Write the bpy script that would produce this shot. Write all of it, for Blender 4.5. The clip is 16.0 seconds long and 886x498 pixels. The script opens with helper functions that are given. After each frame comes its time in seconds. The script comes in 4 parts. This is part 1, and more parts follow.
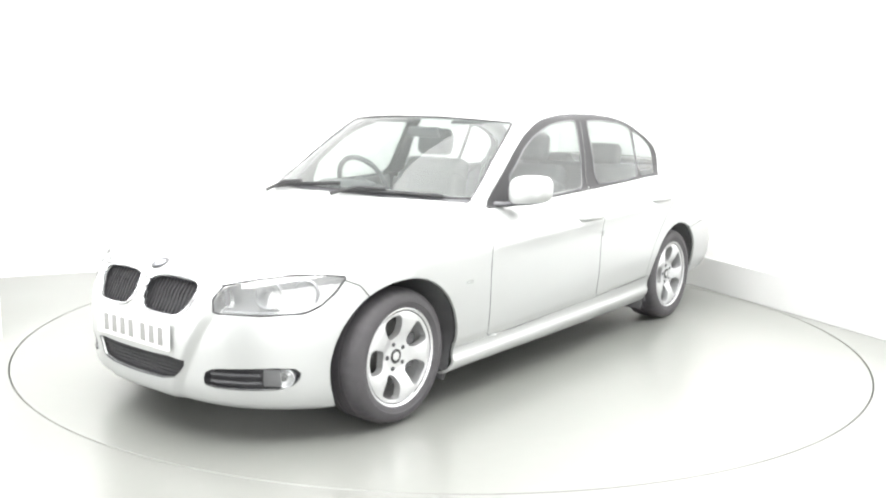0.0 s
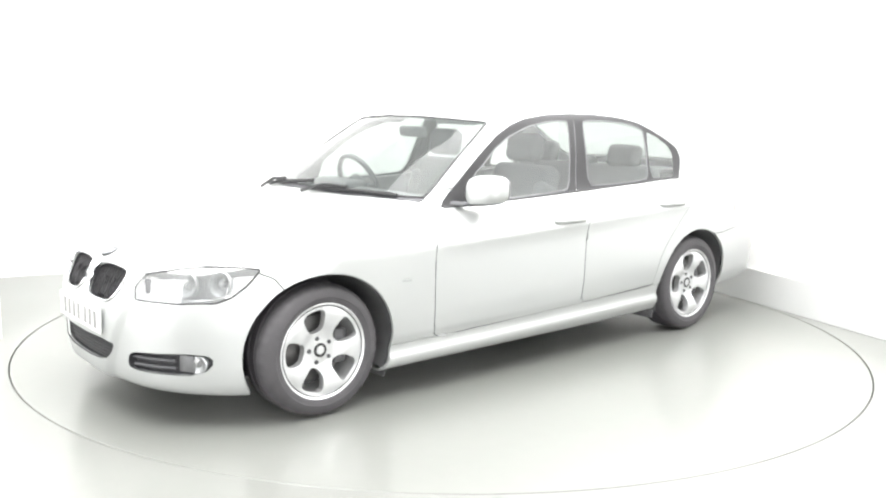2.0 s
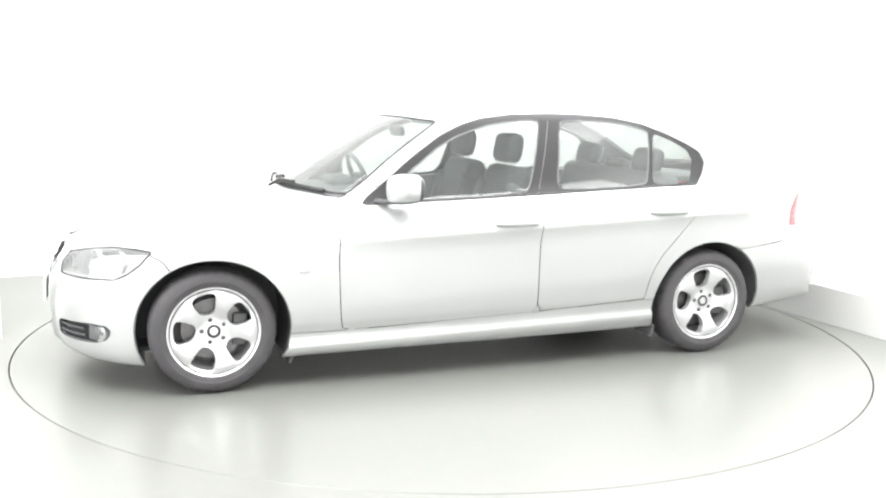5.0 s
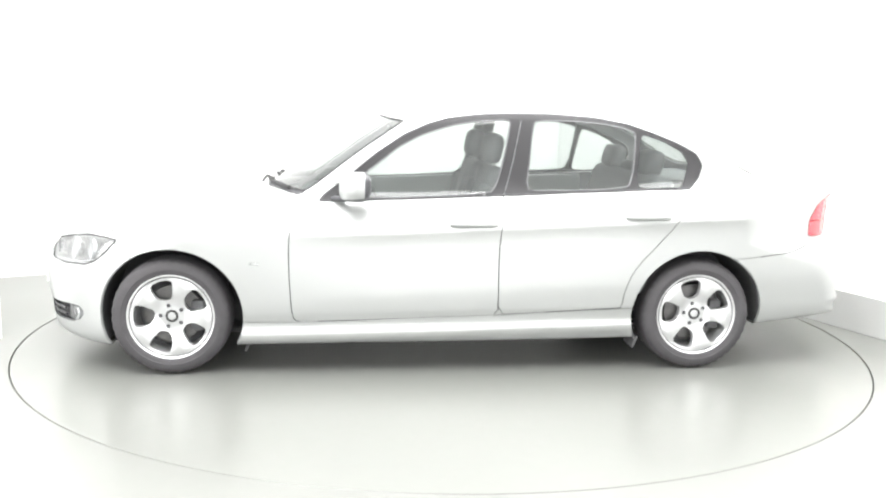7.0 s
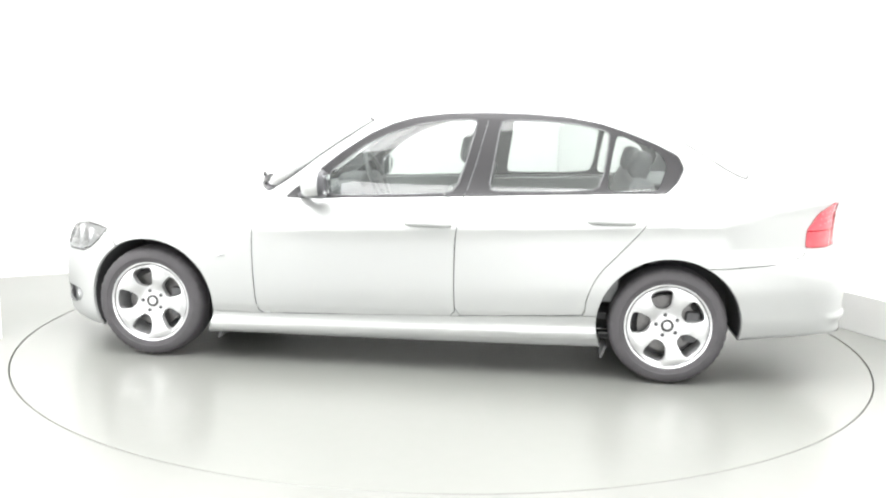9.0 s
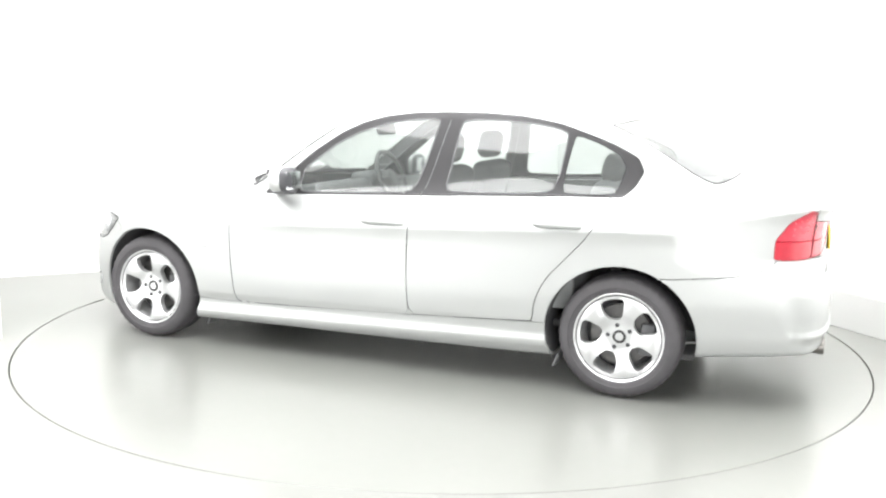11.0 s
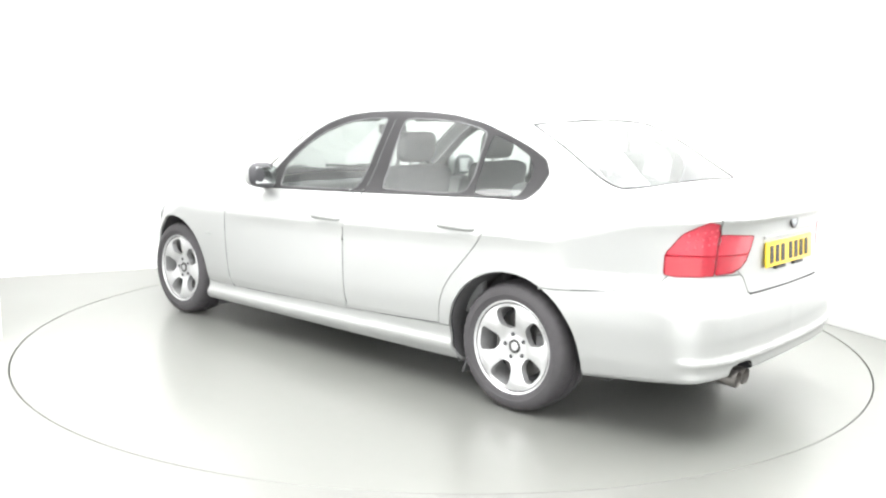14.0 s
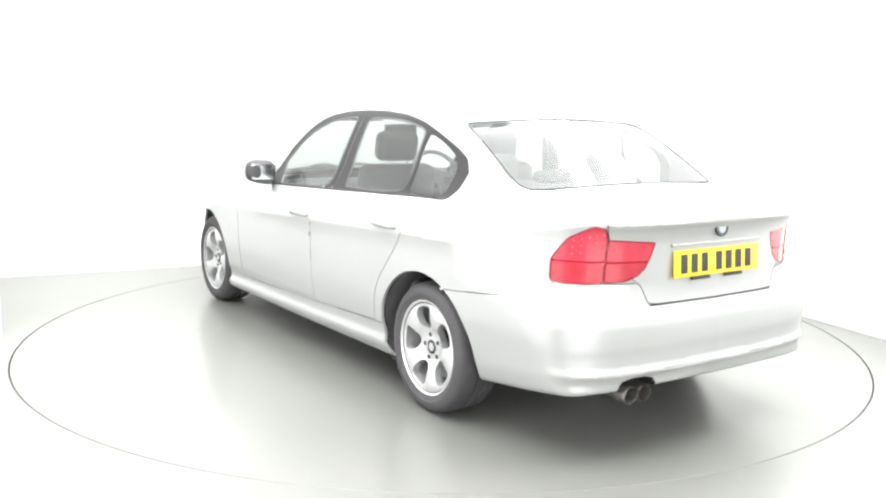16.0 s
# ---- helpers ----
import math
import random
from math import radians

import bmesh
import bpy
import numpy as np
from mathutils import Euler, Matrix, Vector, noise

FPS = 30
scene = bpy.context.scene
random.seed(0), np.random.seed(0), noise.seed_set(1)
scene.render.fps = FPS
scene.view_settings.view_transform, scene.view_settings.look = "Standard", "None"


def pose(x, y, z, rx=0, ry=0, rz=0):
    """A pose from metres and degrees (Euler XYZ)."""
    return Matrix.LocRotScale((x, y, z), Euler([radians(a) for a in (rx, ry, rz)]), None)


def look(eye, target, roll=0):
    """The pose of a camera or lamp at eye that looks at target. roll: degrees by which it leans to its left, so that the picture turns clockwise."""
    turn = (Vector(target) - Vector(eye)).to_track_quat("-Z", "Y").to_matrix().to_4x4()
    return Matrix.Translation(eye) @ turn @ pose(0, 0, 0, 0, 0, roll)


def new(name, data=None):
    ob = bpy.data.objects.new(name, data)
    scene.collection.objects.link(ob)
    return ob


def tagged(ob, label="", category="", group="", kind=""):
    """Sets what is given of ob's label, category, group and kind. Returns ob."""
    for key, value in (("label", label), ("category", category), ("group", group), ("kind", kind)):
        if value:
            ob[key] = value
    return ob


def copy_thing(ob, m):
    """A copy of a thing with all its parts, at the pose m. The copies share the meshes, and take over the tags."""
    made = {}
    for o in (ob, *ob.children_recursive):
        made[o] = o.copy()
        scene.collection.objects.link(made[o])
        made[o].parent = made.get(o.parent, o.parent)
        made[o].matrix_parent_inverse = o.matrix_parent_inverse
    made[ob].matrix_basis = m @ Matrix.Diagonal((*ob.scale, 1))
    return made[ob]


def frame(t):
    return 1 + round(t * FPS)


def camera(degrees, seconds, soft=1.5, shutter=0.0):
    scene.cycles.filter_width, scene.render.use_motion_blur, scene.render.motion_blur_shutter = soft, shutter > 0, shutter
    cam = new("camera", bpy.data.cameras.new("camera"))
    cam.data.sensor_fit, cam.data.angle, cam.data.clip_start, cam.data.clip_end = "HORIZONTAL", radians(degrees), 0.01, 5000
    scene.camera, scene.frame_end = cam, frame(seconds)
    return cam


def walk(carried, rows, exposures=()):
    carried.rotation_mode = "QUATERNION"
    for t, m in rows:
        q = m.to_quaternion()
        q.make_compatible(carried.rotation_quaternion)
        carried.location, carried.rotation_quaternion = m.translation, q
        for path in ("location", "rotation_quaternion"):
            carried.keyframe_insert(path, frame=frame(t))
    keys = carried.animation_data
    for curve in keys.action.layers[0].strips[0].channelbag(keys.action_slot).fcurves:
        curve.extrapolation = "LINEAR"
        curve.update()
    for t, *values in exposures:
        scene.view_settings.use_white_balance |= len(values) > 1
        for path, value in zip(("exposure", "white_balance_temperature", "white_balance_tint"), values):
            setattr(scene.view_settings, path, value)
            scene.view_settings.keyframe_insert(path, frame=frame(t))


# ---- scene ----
# the camera stands still on its tripod beside the turntable
EYE = (0.0, -5.507, 1.371)
VIEW = look(EYE, (EYE[0] - 0.0007 * 5.0, EYE[1] + 4.9393, EYE[2] - 0.7770), 1.12)
cam = camera(52.63, 16.0, soft=2.2)
walk(cam, [(0.0, VIEW), (16.0, VIEW)])

# the turn of the turntable and the car on it: seconds, degrees
TURN = [(0.0, 231.8), (0.5, 229.91), (1.0, 227.23), (1.5, 223.9), (2.0, 220.33), (2.5, 216.92), (3.0, 213.45), (3.5, 210.03), (4.0, 206.5), (5.0, 199.72), (5.75, 194.63),
        (6.5, 189.54), (7.0, 186.19), (7.5, 182.86), (8.0, 179.49), (8.5, 176.14), (9.0, 172.76), (9.85, 166.83), (10.7, 160.91), (11.5, 155.33), (12.0, 151.83), (12.5, 148.45),
        (13.0, 144.98), (13.5, 141.55), (14.0, 138.05), (14.5, 134.69), (15.0, 131.11), (15.5, 127.7), (16.0, 124.05)]
CAR_AT = (0.106, 0.114)  # the car's middle on the turntable
TABLE_RADIUS = 2.46
TABLE_TOP = 0.0

# ---- light: a white photo studio, with unseen area lights added round the turntable ----
world = bpy.data.worlds.new("studio")
scene.world = world
world.use_nodes = True
world.node_tree.nodes["Background"].inputs[0].default_value = (1.0, 1.0, 1.0, 1)
world.node_tree.nodes["Background"].inputs[1].default_value = 0.3


def softbox(at, size_x, size_y, watts, target, colour=(1, 1, 1)):
    data = bpy.data.lights.new("softbox", "AREA")
    data.shape, data.size, data.size_y, data.energy, data.color = "RECTANGLE", size_x, size_y, watts, colour
    ob = new("softbox", data)
    ob.matrix_world = look(at, target)
    return ob


overhead = softbox((0, 0, 4.1), 6.9, 4.9, 470, (0, 0, 0))
overhead.matrix_world = pose(-0.56, -1.60, 4.1, 0, 0, 23)
# two fill lights added out of view, for the car's sides and under it
softbox((-5.2, -4.4, 1.8), 4.6, 3.2, 120, (0, 0, 0.6))
softbox((1.6, -7.6, 1.8), 5.0, 3.2, 145, (0, 0, 0.6))
# a long light added high by the side wall, tilted down to brighten the turntable
softbox((2.30, 0.45, 3.3), 6.5, 1.7, 130, (1.2, 0.0, 0.0))
scene.view_settings.exposure = 0.77
# ---- materials ----
def material(name, colour, rough=0.5, metal=0.0, coat=0.0, vary=0.06, scale=8.0, bump=0.0, bump_scale=120.0):
    """A painted, moulded or metal surface: colour with variation at two scales, uneven gloss and a fine relief."""
    m = bpy.data.materials.new(name)
    m.use_nodes = True
    n, l = m.node_tree.nodes, m.node_tree.links
    b = n["Principled BSDF"]
    b.inputs["Metallic"].default_value = metal
    b.inputs["Coat Weight"].default_value = coat
    b.inputs["Coat Roughness"].default_value = 0.06
    where = n.new("ShaderNodeTexCoord")
    big, small = n.new("ShaderNodeTexNoise"), n.new("ShaderNodeTexNoise")
    big.inputs["Scale"].default_value, big.inputs["Detail"].default_value = scale, 4
    small.inputs["Scale"].default_value, small.inputs["Detail"].default_value = bump_scale, 2
    for t in (big, small):
        l.new(where.outputs["Object"], t.inputs["Vector"])
    both = n.new("ShaderNodeMath")
    both.operation = "MULTIPLY_ADD"
    l.new(small.outputs["Fac"], both.inputs[0])
    both.inputs[1].default_value = 0.5
    l.new(big.outputs["Fac"], both.inputs[2])
    ramp = n.new("ShaderNodeMapRange")
    ramp.clamp = False
    ramp.inputs["From Min"].default_value, ramp.inputs["From Max"].default_value = 0.4, 1.1
    ramp.inputs["To Min"].default_value, ramp.inputs["To Max"].default_value = 1 - vary, 1 + vary
    l.new(both.outputs[0], ramp.inputs["Value"])
    mul = n.new("ShaderNodeVectorMath")
    mul.operation = "SCALE"
    mul.inputs[0].default_value = colour
    l.new(ramp.outputs[0], mul.inputs["Scale"])
    l.new(mul.outputs[0], b.inputs["Base Color"])
    rr = n.new("ShaderNodeMapRange")
    rr.inputs["From Min"].default_value, rr.inputs["From Max"].default_value = 0.1, 0.9
    rr.inputs["To Min"].default_value, rr.inputs["To Max"].default_value = rough * 0.88, min(1, rough * 1.12)
    l.new(big.outputs["Fac"], rr.inputs["Value"])
    l.new(rr.outputs[0], b.inputs["Roughness"])
    if bump:
        bp = n.new("ShaderNodeBump")
        bp.inputs["Strength"].default_value, bp.inputs["Distance"].default_value = bump, 0.002
        l.new(small.outputs["Fac"], bp.inputs["Height"])
        l.new(bp.outputs[0], b.inputs["Normal"])
    return m


def glass_material(name, tint, gloss_rough=0.02, cover=0.0, film=(0.5, 0.5, 0.5), ior=1.5):
    """A thin pane: clear with a tint, mirror gloss by Fresnel; cover is a share of diffuse film that paints a haze of
    glare.
    """
    m = bpy.data.materials.new(name)
    m.use_nodes = True
    n, l = m.node_tree.nodes, m.node_tree.links
    n.remove(n["Principled BSDF"])
    clear, gloss, mix, fr = n.new("ShaderNodeBsdfTransparent"), n.new("ShaderNodeBsdfGlossy"), n.new("ShaderNodeMixShader"), n.new("ShaderNodeMath")
    clear.inputs[0].default_value = (*tint, 1)
    gloss.inputs["Roughness"].default_value = gloss_rough
    # gloss after Schlick, alike from both sides of the pane
    face, power = n.new("ShaderNodeLayerWeight"), n.new("ShaderNodeMath")
    face.inputs["Blend"].default_value = 0.5
    power.operation, power.inputs[1].default_value = "POWER", 5.0
    fr.operation = "MULTIPLY_ADD"
    low = 2.0 * ((ior - 1) / (ior + 1)) ** 2
    fr.inputs[1].default_value, fr.inputs[2].default_value = 1 - low, low
    l.new(face.outputs["Facing"], power.inputs[0])
    l.new(power.outputs[0], fr.inputs[0])
    base = clear.outputs[0]
    # pale diffuse share, painting glare and haze into the pane
    if cover:
        veil, m2 = n.new("ShaderNodeBsdfDiffuse"), n.new("ShaderNodeMixShader")
        veil.inputs[0].default_value = (*film, 1)
        m2.inputs[0].default_value = cover
        l.new(clear.outputs[0], m2.inputs[1])
        l.new(veil.outputs[0], m2.inputs[2])
        base = m2.outputs[0]
    l.new(fr.outputs[0], mix.inputs[0])
    l.new(base, mix.inputs[1])
    l.new(gloss.outputs[0], mix.inputs[2])
    l.new(mix.outputs[0], n["Material Output"].inputs[0])
    return m


PAINT = material("silver_paint", (0.445, 0.455, 0.45), 0.42, 0.5, 0.35, vary=0.02, scale=3, bump_scale=900)
TRIM = material("black_trim", (0.055, 0.055, 0.06), 0.42, vary=0.12, bump=0.1)
SATIN = material("satin_black_frame", (0.028, 0.0272, 0.029), 0.5, coat=0.0, vary=0.1)
RUBBER = material("tyre_rubber", (0.058, 0.055, 0.059), 0.72, vary=0.22, scale=14, bump=0.25, bump_scale=260)
LINER = material("wheel_arch_liner", (0.10, 0.10, 0.103), 0.85, vary=0.25, bump=0.4, bump_scale=180)
ALLOY = material("silver_alloy", (0.60, 0.605, 0.61), 0.3, 0.65, 0.2, vary=0.05, scale=20)
STEEL = material("brake_steel", (0.15, 0.147, 0.145), 0.45, 0.8, vary=0.2, scale=30)
CHROME = material("chrome", (0.62, 0.63, 0.64), 0.12, 1.0, vary=0.03)
MESH_BLACK = material("grille_black", (0.03, 0.03, 0.033), 0.5, vary=0.15)
GLASS = glass_material("window_glass", (0.68, 0.71, 0.70), cover=0.06, film=(0.55, 0.58, 0.57))
SCREEN = glass_material("screen_glass", (0.56, 0.59, 0.58), cover=0.08, film=(0.5, 0.53, 0.52), ior=1.33)
BOWL = material("lamp_bowl_grey", (0.30, 0.305, 0.31), 0.35, 0.2, vary=0.06, scale=20)
PIPE = material("dulled_pipe_steel", (0.2, 0.19, 0.18), 0.4, 0.8, vary=0.2, scale=40)
LENS = glass_material("clear_lens", (0.95, 0.96, 0.96), cover=0.14, film=(0.66, 0.67, 0.67), ior=1.8)
RED = material("red_lens", (0.50, 0.030, 0.055), 0.2, coat=0.8, vary=0.12, scale=30, bump_scale=300)
RED_DEEP = material("deep_red_lens", (0.42, 0.02, 0.038), 0.2, coat=0.8, vary=0.12, scale=30)
REFLECTOR = material("lamp_reflector", (0.50, 0.51, 0.52), 0.4, 0.85, vary=0.08, scale=30)
LAMP_GREY = material("lamp_housing", (0.14, 0.142, 0.145), 0.4, 0.3, vary=0.08, scale=20)
CLOTH = material("seat_cloth", (0.13, 0.134, 0.135), 0.9, vary=0.15, scale=20, bump=0.4, bump_scale=400)
DASH = material("dashboard_plastic", (0.14, 0.144, 0.145), 0.7, vary=0.12, scale=12, bump=0.3, bump_scale=500)
CARD = material("door_card", (0.24, 0.247, 0.247), 0.75, vary=0.1, scale=10, bump=0.2, bump_scale=400)
HEADLINER = material("headliner", (0.5, 0.5, 0.49), 0.95, vary=0.05, scale=10, bump=0.2, bump_scale=500)
PLATE_Y = material("yellow_plate", (0.85, 0.58, 0.03), 0.4, coat=0.3, vary=0.04, scale=30)
PLATE_W = material("white_plate", (0.82, 0.82, 0.8), 0.4, coat=0.3, vary=0.03, scale=30)
INK = material("plate_black", (0.03, 0.03, 0.03), 0.5, vary=0.1)
BADGE_BLUE = material("badge_grey_blue", (0.34, 0.37, 0.40), 0.25, 0.3, 0.6, vary=0.05)
SATIN.node_tree.nodes["Principled BSDF"].inputs["Specular IOR Level"].default_value = 0.3
WALL = material("white_wall_paint", (0.86, 0.86, 0.85), 0.75, vary=0.015, scale=1.2, bump=0.08, bump_scale=90)
FLOOR = material("pale_floor_paint", (0.168, 0.171, 0.160), 0.4, coat=0.55, vary=0.035, scale=0.9, bump_scale=14)
FLOOR.node_tree.nodes["Principled BSDF"].inputs["Coat Roughness"].default_value = 0.2
SKIRTING = material("grey_skirting_paint", (0.52, 0.525, 0.515), 0.6, vary=0.04, scale=2.5, bump=0.08, bump_scale=90)
GAP = material("turntable_joint", (0.05, 0.05, 0.045), 0.8, vary=0.2, scale=6)
WIPER = material("wiper_black", (0.018, 0.018, 0.019), 0.5, vary=0.1)
# black of the glass seals, and of strips that darken the shut lines
SEAL_GAP = material("seal_and_gap_black", (0.035, 0.034, 0.036), 0.6, vary=0.1)
RED_EDGE = material("dark_red_edge", (0.26, 0.014, 0.026), 0.4, vary=0.1)
# plate ink with the washing-out by bright light put into its colour
CHAR = material("washed_out_plate_ink", (0.24, 0.24, 0.235), 0.5, vary=0.05)
RED_GLOW = material("bright_red_diode", (0.70, 0.09, 0.12), 0.6, coat=0.0, vary=0.05)
# ---- the car's outer form: a smooth solid, x forward, y to the car's left, z up, origin on the floor between the axles ----
def curve(*pairs):
    """A monotone cubic through (x, value) pairs, as a function on arrays."""
    xs, ys = np.array([a for a, b in pairs], float), np.array([b for a, b in pairs], float)
    h, d = np.diff(xs), np.diff(ys) / np.diff(xs)
    m = np.zeros(len(xs))
    m[0], m[-1] = d[0], d[-1]
    for i in range(1, len(xs) - 1):
        if d[i - 1] * d[i] > 0:
            a, b = 2 * h[i] + h[i - 1], h[i] + 2 * h[i - 1]
            m[i] = (a + b) / (a / d[i - 1] + b / d[i])

    def at(v):
        v = np.clip(np.asarray(v, float), xs[0], xs[-1])
        i = np.clip(np.searchsorted(xs, v) - 1, 0, len(xs) - 2)
        t = (v - xs[i]) / h[i]
        return (ys[i] * (1 + 2 * t) * (1 - t) ** 2 + h[i] * m[i] * t * (1 - t) ** 2
                + ys[i + 1] * t * t * (3 - 2 * t) + h[i] * m[i + 1] * t * t * (t - 1))
    return at


def smax(a, b, k):
    h = np.maximum(k - np.abs(a - b), 0) / k
    return np.maximum(a, b) + h * h * k / 4


top_line = curve((-2.6, 0.91), (-2.38, 0.955), (-2.28, 0.978), (-2.05, 1.0), (-1.92, 1.015), (-1.835, 1.055), (-1.304, 1.325), (-1.12, 1.366),
                 (-0.8, 1.39), (-0.45, 1.399), (-0.1, 1.388), (0.1, 1.37), (0.28, 1.33), (0.45, 1.238), (0.887, 0.967), (0.96, 0.925), (1.02, 0.908), (1.2, 0.88), (1.5, 0.82),
                 (1.8, 0.752), (2.0, 0.695), (2.1, 0.645), (2.3, 0.45))
plan_line = curve((-2.5, 0.70), (-2.2, 0.785), (-1.9, 0.84), (-1.5, 0.872), (-1.0, 0.88), (0.0, 0.885), (0.8, 0.878), (1.38, 0.868),
                  (1.7, 0.835), (1.95, 0.775), (2.2, 0.68))
low_side = ((0.10, -0.10), (0.16, -0.075), (0.27, -0.035), (0.30, -0.03))
high_side = ((0.86, -0.062), (0.915, -0.118), (0.96, -0.142), (1.15, -0.20), (1.32, -0.265), (1.5, -0.37))
soft_side = curve(*low_side, (0.45, -0.008), (0.62, 0.002), (0.74, 0.004), (0.775, 0.0), (0.80, -0.022), *high_side)
creased_side = curve(*low_side, (0.45, -0.007), (0.60, -0.003), (0.68, -0.001), (0.72, 0.003), (0.745, 0.0075), (0.757, 0.010), (0.768, 0.006), (0.80, -0.020), *high_side)
cabin_line = curve((-2.2, -0.13), (-1.8, -0.078), (-1.36, -0.050), (-0.9, -0.012), (-0.3, 0.0), (0.3, -0.005), (0.65, -0.025), (1.0, -0.03), (1.5, 0.0))
nose_line = curve((0.0, -0.2), (0.10, -0.10), (0.155, -0.045), (0.19, -0.022), (0.26, -0.008), (0.42, 0.0), (0.52, -0.012), (0.58, -0.04), (0.66, -0.075), (0.72, -0.14), (0.8, -0.3))
tail_line = curve((0.15, 0.16), (0.24, 0.065), (0.268, 0.014), (0.285, 0.0), (0.30, 0.004), (0.325, 0.013), (0.35, 0.004), (0.366, -0.008), (0.376, -0.007), (0.39, 0.003), (0.43, 0.003), (0.47, 0.0),
                  (0.555, 0.003), (0.575, 0.010), (0.60, 0.024), (0.64, 0.036), (0.72, 0.04), (0.86, 0.036), (0.915, 0.022), (0.945, 0.0), (1.0, -0.006))
under_line = curve((-2.4, 0.32), (-2.2, 0.283), (-1.75, 0.235), (-1.1, 0.165), (0.9, 0.15), (1.6, 0.135), (1.9, 0.145), (2.2, 0.165))
ledge_line = curve((0.12, 0.0), (0.17, 0.006), (0.205, 0.017), (0.225, 0.016), (0.255, -0.003), (0.275, -0.008), (0.30, -0.007), (0.34, 0.0), (0.5, 0.0))

corner_high = curve((0.0, 0.0), (0.3, 0.010), (0.45, 0.032), (0.5, 0.050), (0.55, 0.076), (0.6, 0.11), (0.65, 0.165), (0.69, 0.235), (0.75, 0.36), (0.82, 0.52), (0.95, 0.85))
corner_low = curve((0.0, 0.0), (0.3, 0.008), (0.5, 0.026), (0.6, 0.047), (0.68, 0.08), (0.75, 0.14), (0.80, 0.22), (0.86, 0.42), (0.95, 0.80))


def body_field(x, y, z):
    """Below zero inside the body; y is not negative."""
    bow = 0.30 * np.clip((x + 0.3) / 0.45, 0, 1) * np.clip((1.6 - x) / 0.6, 0, 1) - 0.20 * np.clip((-x - 0.8) / 0.4, 0, 1) * np.clip((x + 2.15) / 0.35, 0, 1)
    top = top_line(x + bow * y * y) - 0.085 * y * y
    zz = z + 0.043 * np.clip(x, -1.9, 1.0)
    crease = np.clip((0.9 - x) / 0.5, 0, 1)
    side = plan_line(x) + creased_side(zz) * crease + soft_side(zz) * (1 - crease) + cabin_line(x) * np.clip((zz - 0.78) / 0.14, 0, 1)
    side = side + ledge_line(z + 0.02 * x) * np.clip((1.12 - np.abs(x)) / 0.06, 0, 1)
    nose = 2.122 - 0.10 * y * y - 0.96 * y ** 4 + nose_line(z) + 0.020 * np.clip((0.335 + 0.5 * (z - 0.38) - y) / 0.04 + 0.5, 0, 1)
    low = np.clip((0.70 - z) / 0.10, 0, 1)
    tail = -2.322 + corner_high(y) * (1 - low) + corner_low(y) * low + tail_line(z)
    f = smax(z - top, (y - side) * 0.95, 0.055)
    f = smax(f, x - nose, 0.06)
    f = smax(f, tail - x, 0.035)
    return smax(f, under_line(x) - z, 0.03)
# ---- mesh tools ----
def mesh_of(name, bm, mat, smooth=True):
    me = bpy.data.meshes.new(name)
    if not any(len(e.link_faces) == 1 for e in bm.edges):
        bmesh.ops.recalc_face_normals(bm, faces=bm.faces)
    bm.to_mesh(me)
    bm.free()
    me.materials.append(mat)
    if smooth:
        me.polygons.foreach_set("use_smooth", [True] * len(me.polygons))
        me.set_sharp_from_angle(angle=radians(38))
    return me


def part(name, bm, mat, parent, label="", smooth=True, at=None):
    """Links a bmesh as one mesh object under a thing or a part."""
    ob = new(name, mesh_of(name, bm, mat, smooth))
    ob.parent = parent
    if at is not None:
        ob.matrix_basis = at
    return tagged(ob, label)


def box(bm, size, at=None, bevel=0.0, segments=2):
    made = bmesh.ops.create_cube(bm, size=1.0, matrix=(at or Matrix()) @ Matrix.Diagonal((*size, 1)))
    if bevel:
        edges = list({e for v in made["verts"] for e in v.link_edges})
        bmesh.ops.bevel(bm, geom=edges, offset=bevel, segments=segments, profile=0.5, affect="EDGES")
    return bm


def lathe(bm, profile, steps=48, at=None):
    """Turns (radius, y) points round the y axis."""
    at = at or Matrix()
    rings = [[bm.verts.new(at @ Vector((r * math.cos(2 * math.pi * k / steps), y, r * math.sin(2 * math.pi * k / steps)))) for k in range(steps)] for r, y in profile]
    for a, b in zip(rings, rings[1:]):
        for k in range(steps):
            bm.faces.new((a[k], a[(k + 1) % steps], b[(k + 1) % steps], b[k]))
    return bm


def tube(bm, points, radius, closed=False, sides=8, flat=1.0):
    pts = [Vector([float(k) for k in p]) for p in points]
    n, rings = len(pts), []
    for i, p in enumerate(pts):
        a, b = (pts[i - 1], pts[(i + 1) % n]) if closed else (pts[max(i - 1, 0)], pts[min(i + 1, n - 1)])
        d = (b - a).normalized()
        up = Vector((0, 0, 1)) if abs(d.z) < 0.9 else Vector((0, 1, 0))
        s = d.cross(up).normalized()
        u = s.cross(d)
        r = float(radius[i] if isinstance(radius, (list, tuple)) else radius)
        rings.append([bm.verts.new(p + r * (math.cos(2 * math.pi * k / sides) * s + flat * math.sin(2 * math.pi * k / sides) * u)) for k in range(sides)])
    pairs = list(zip(rings, rings[1:])) + ([(rings[-1], rings[0])] if closed else [])
    for a, b in pairs:
        for k in range(sides):
            bm.faces.new((a[k], a[(k + 1) % sides], b[(k + 1) % sides], b[k]))
    if not closed:
        bm.faces.new(rings[0]), bm.faces.new(rings[-1])
    return bm


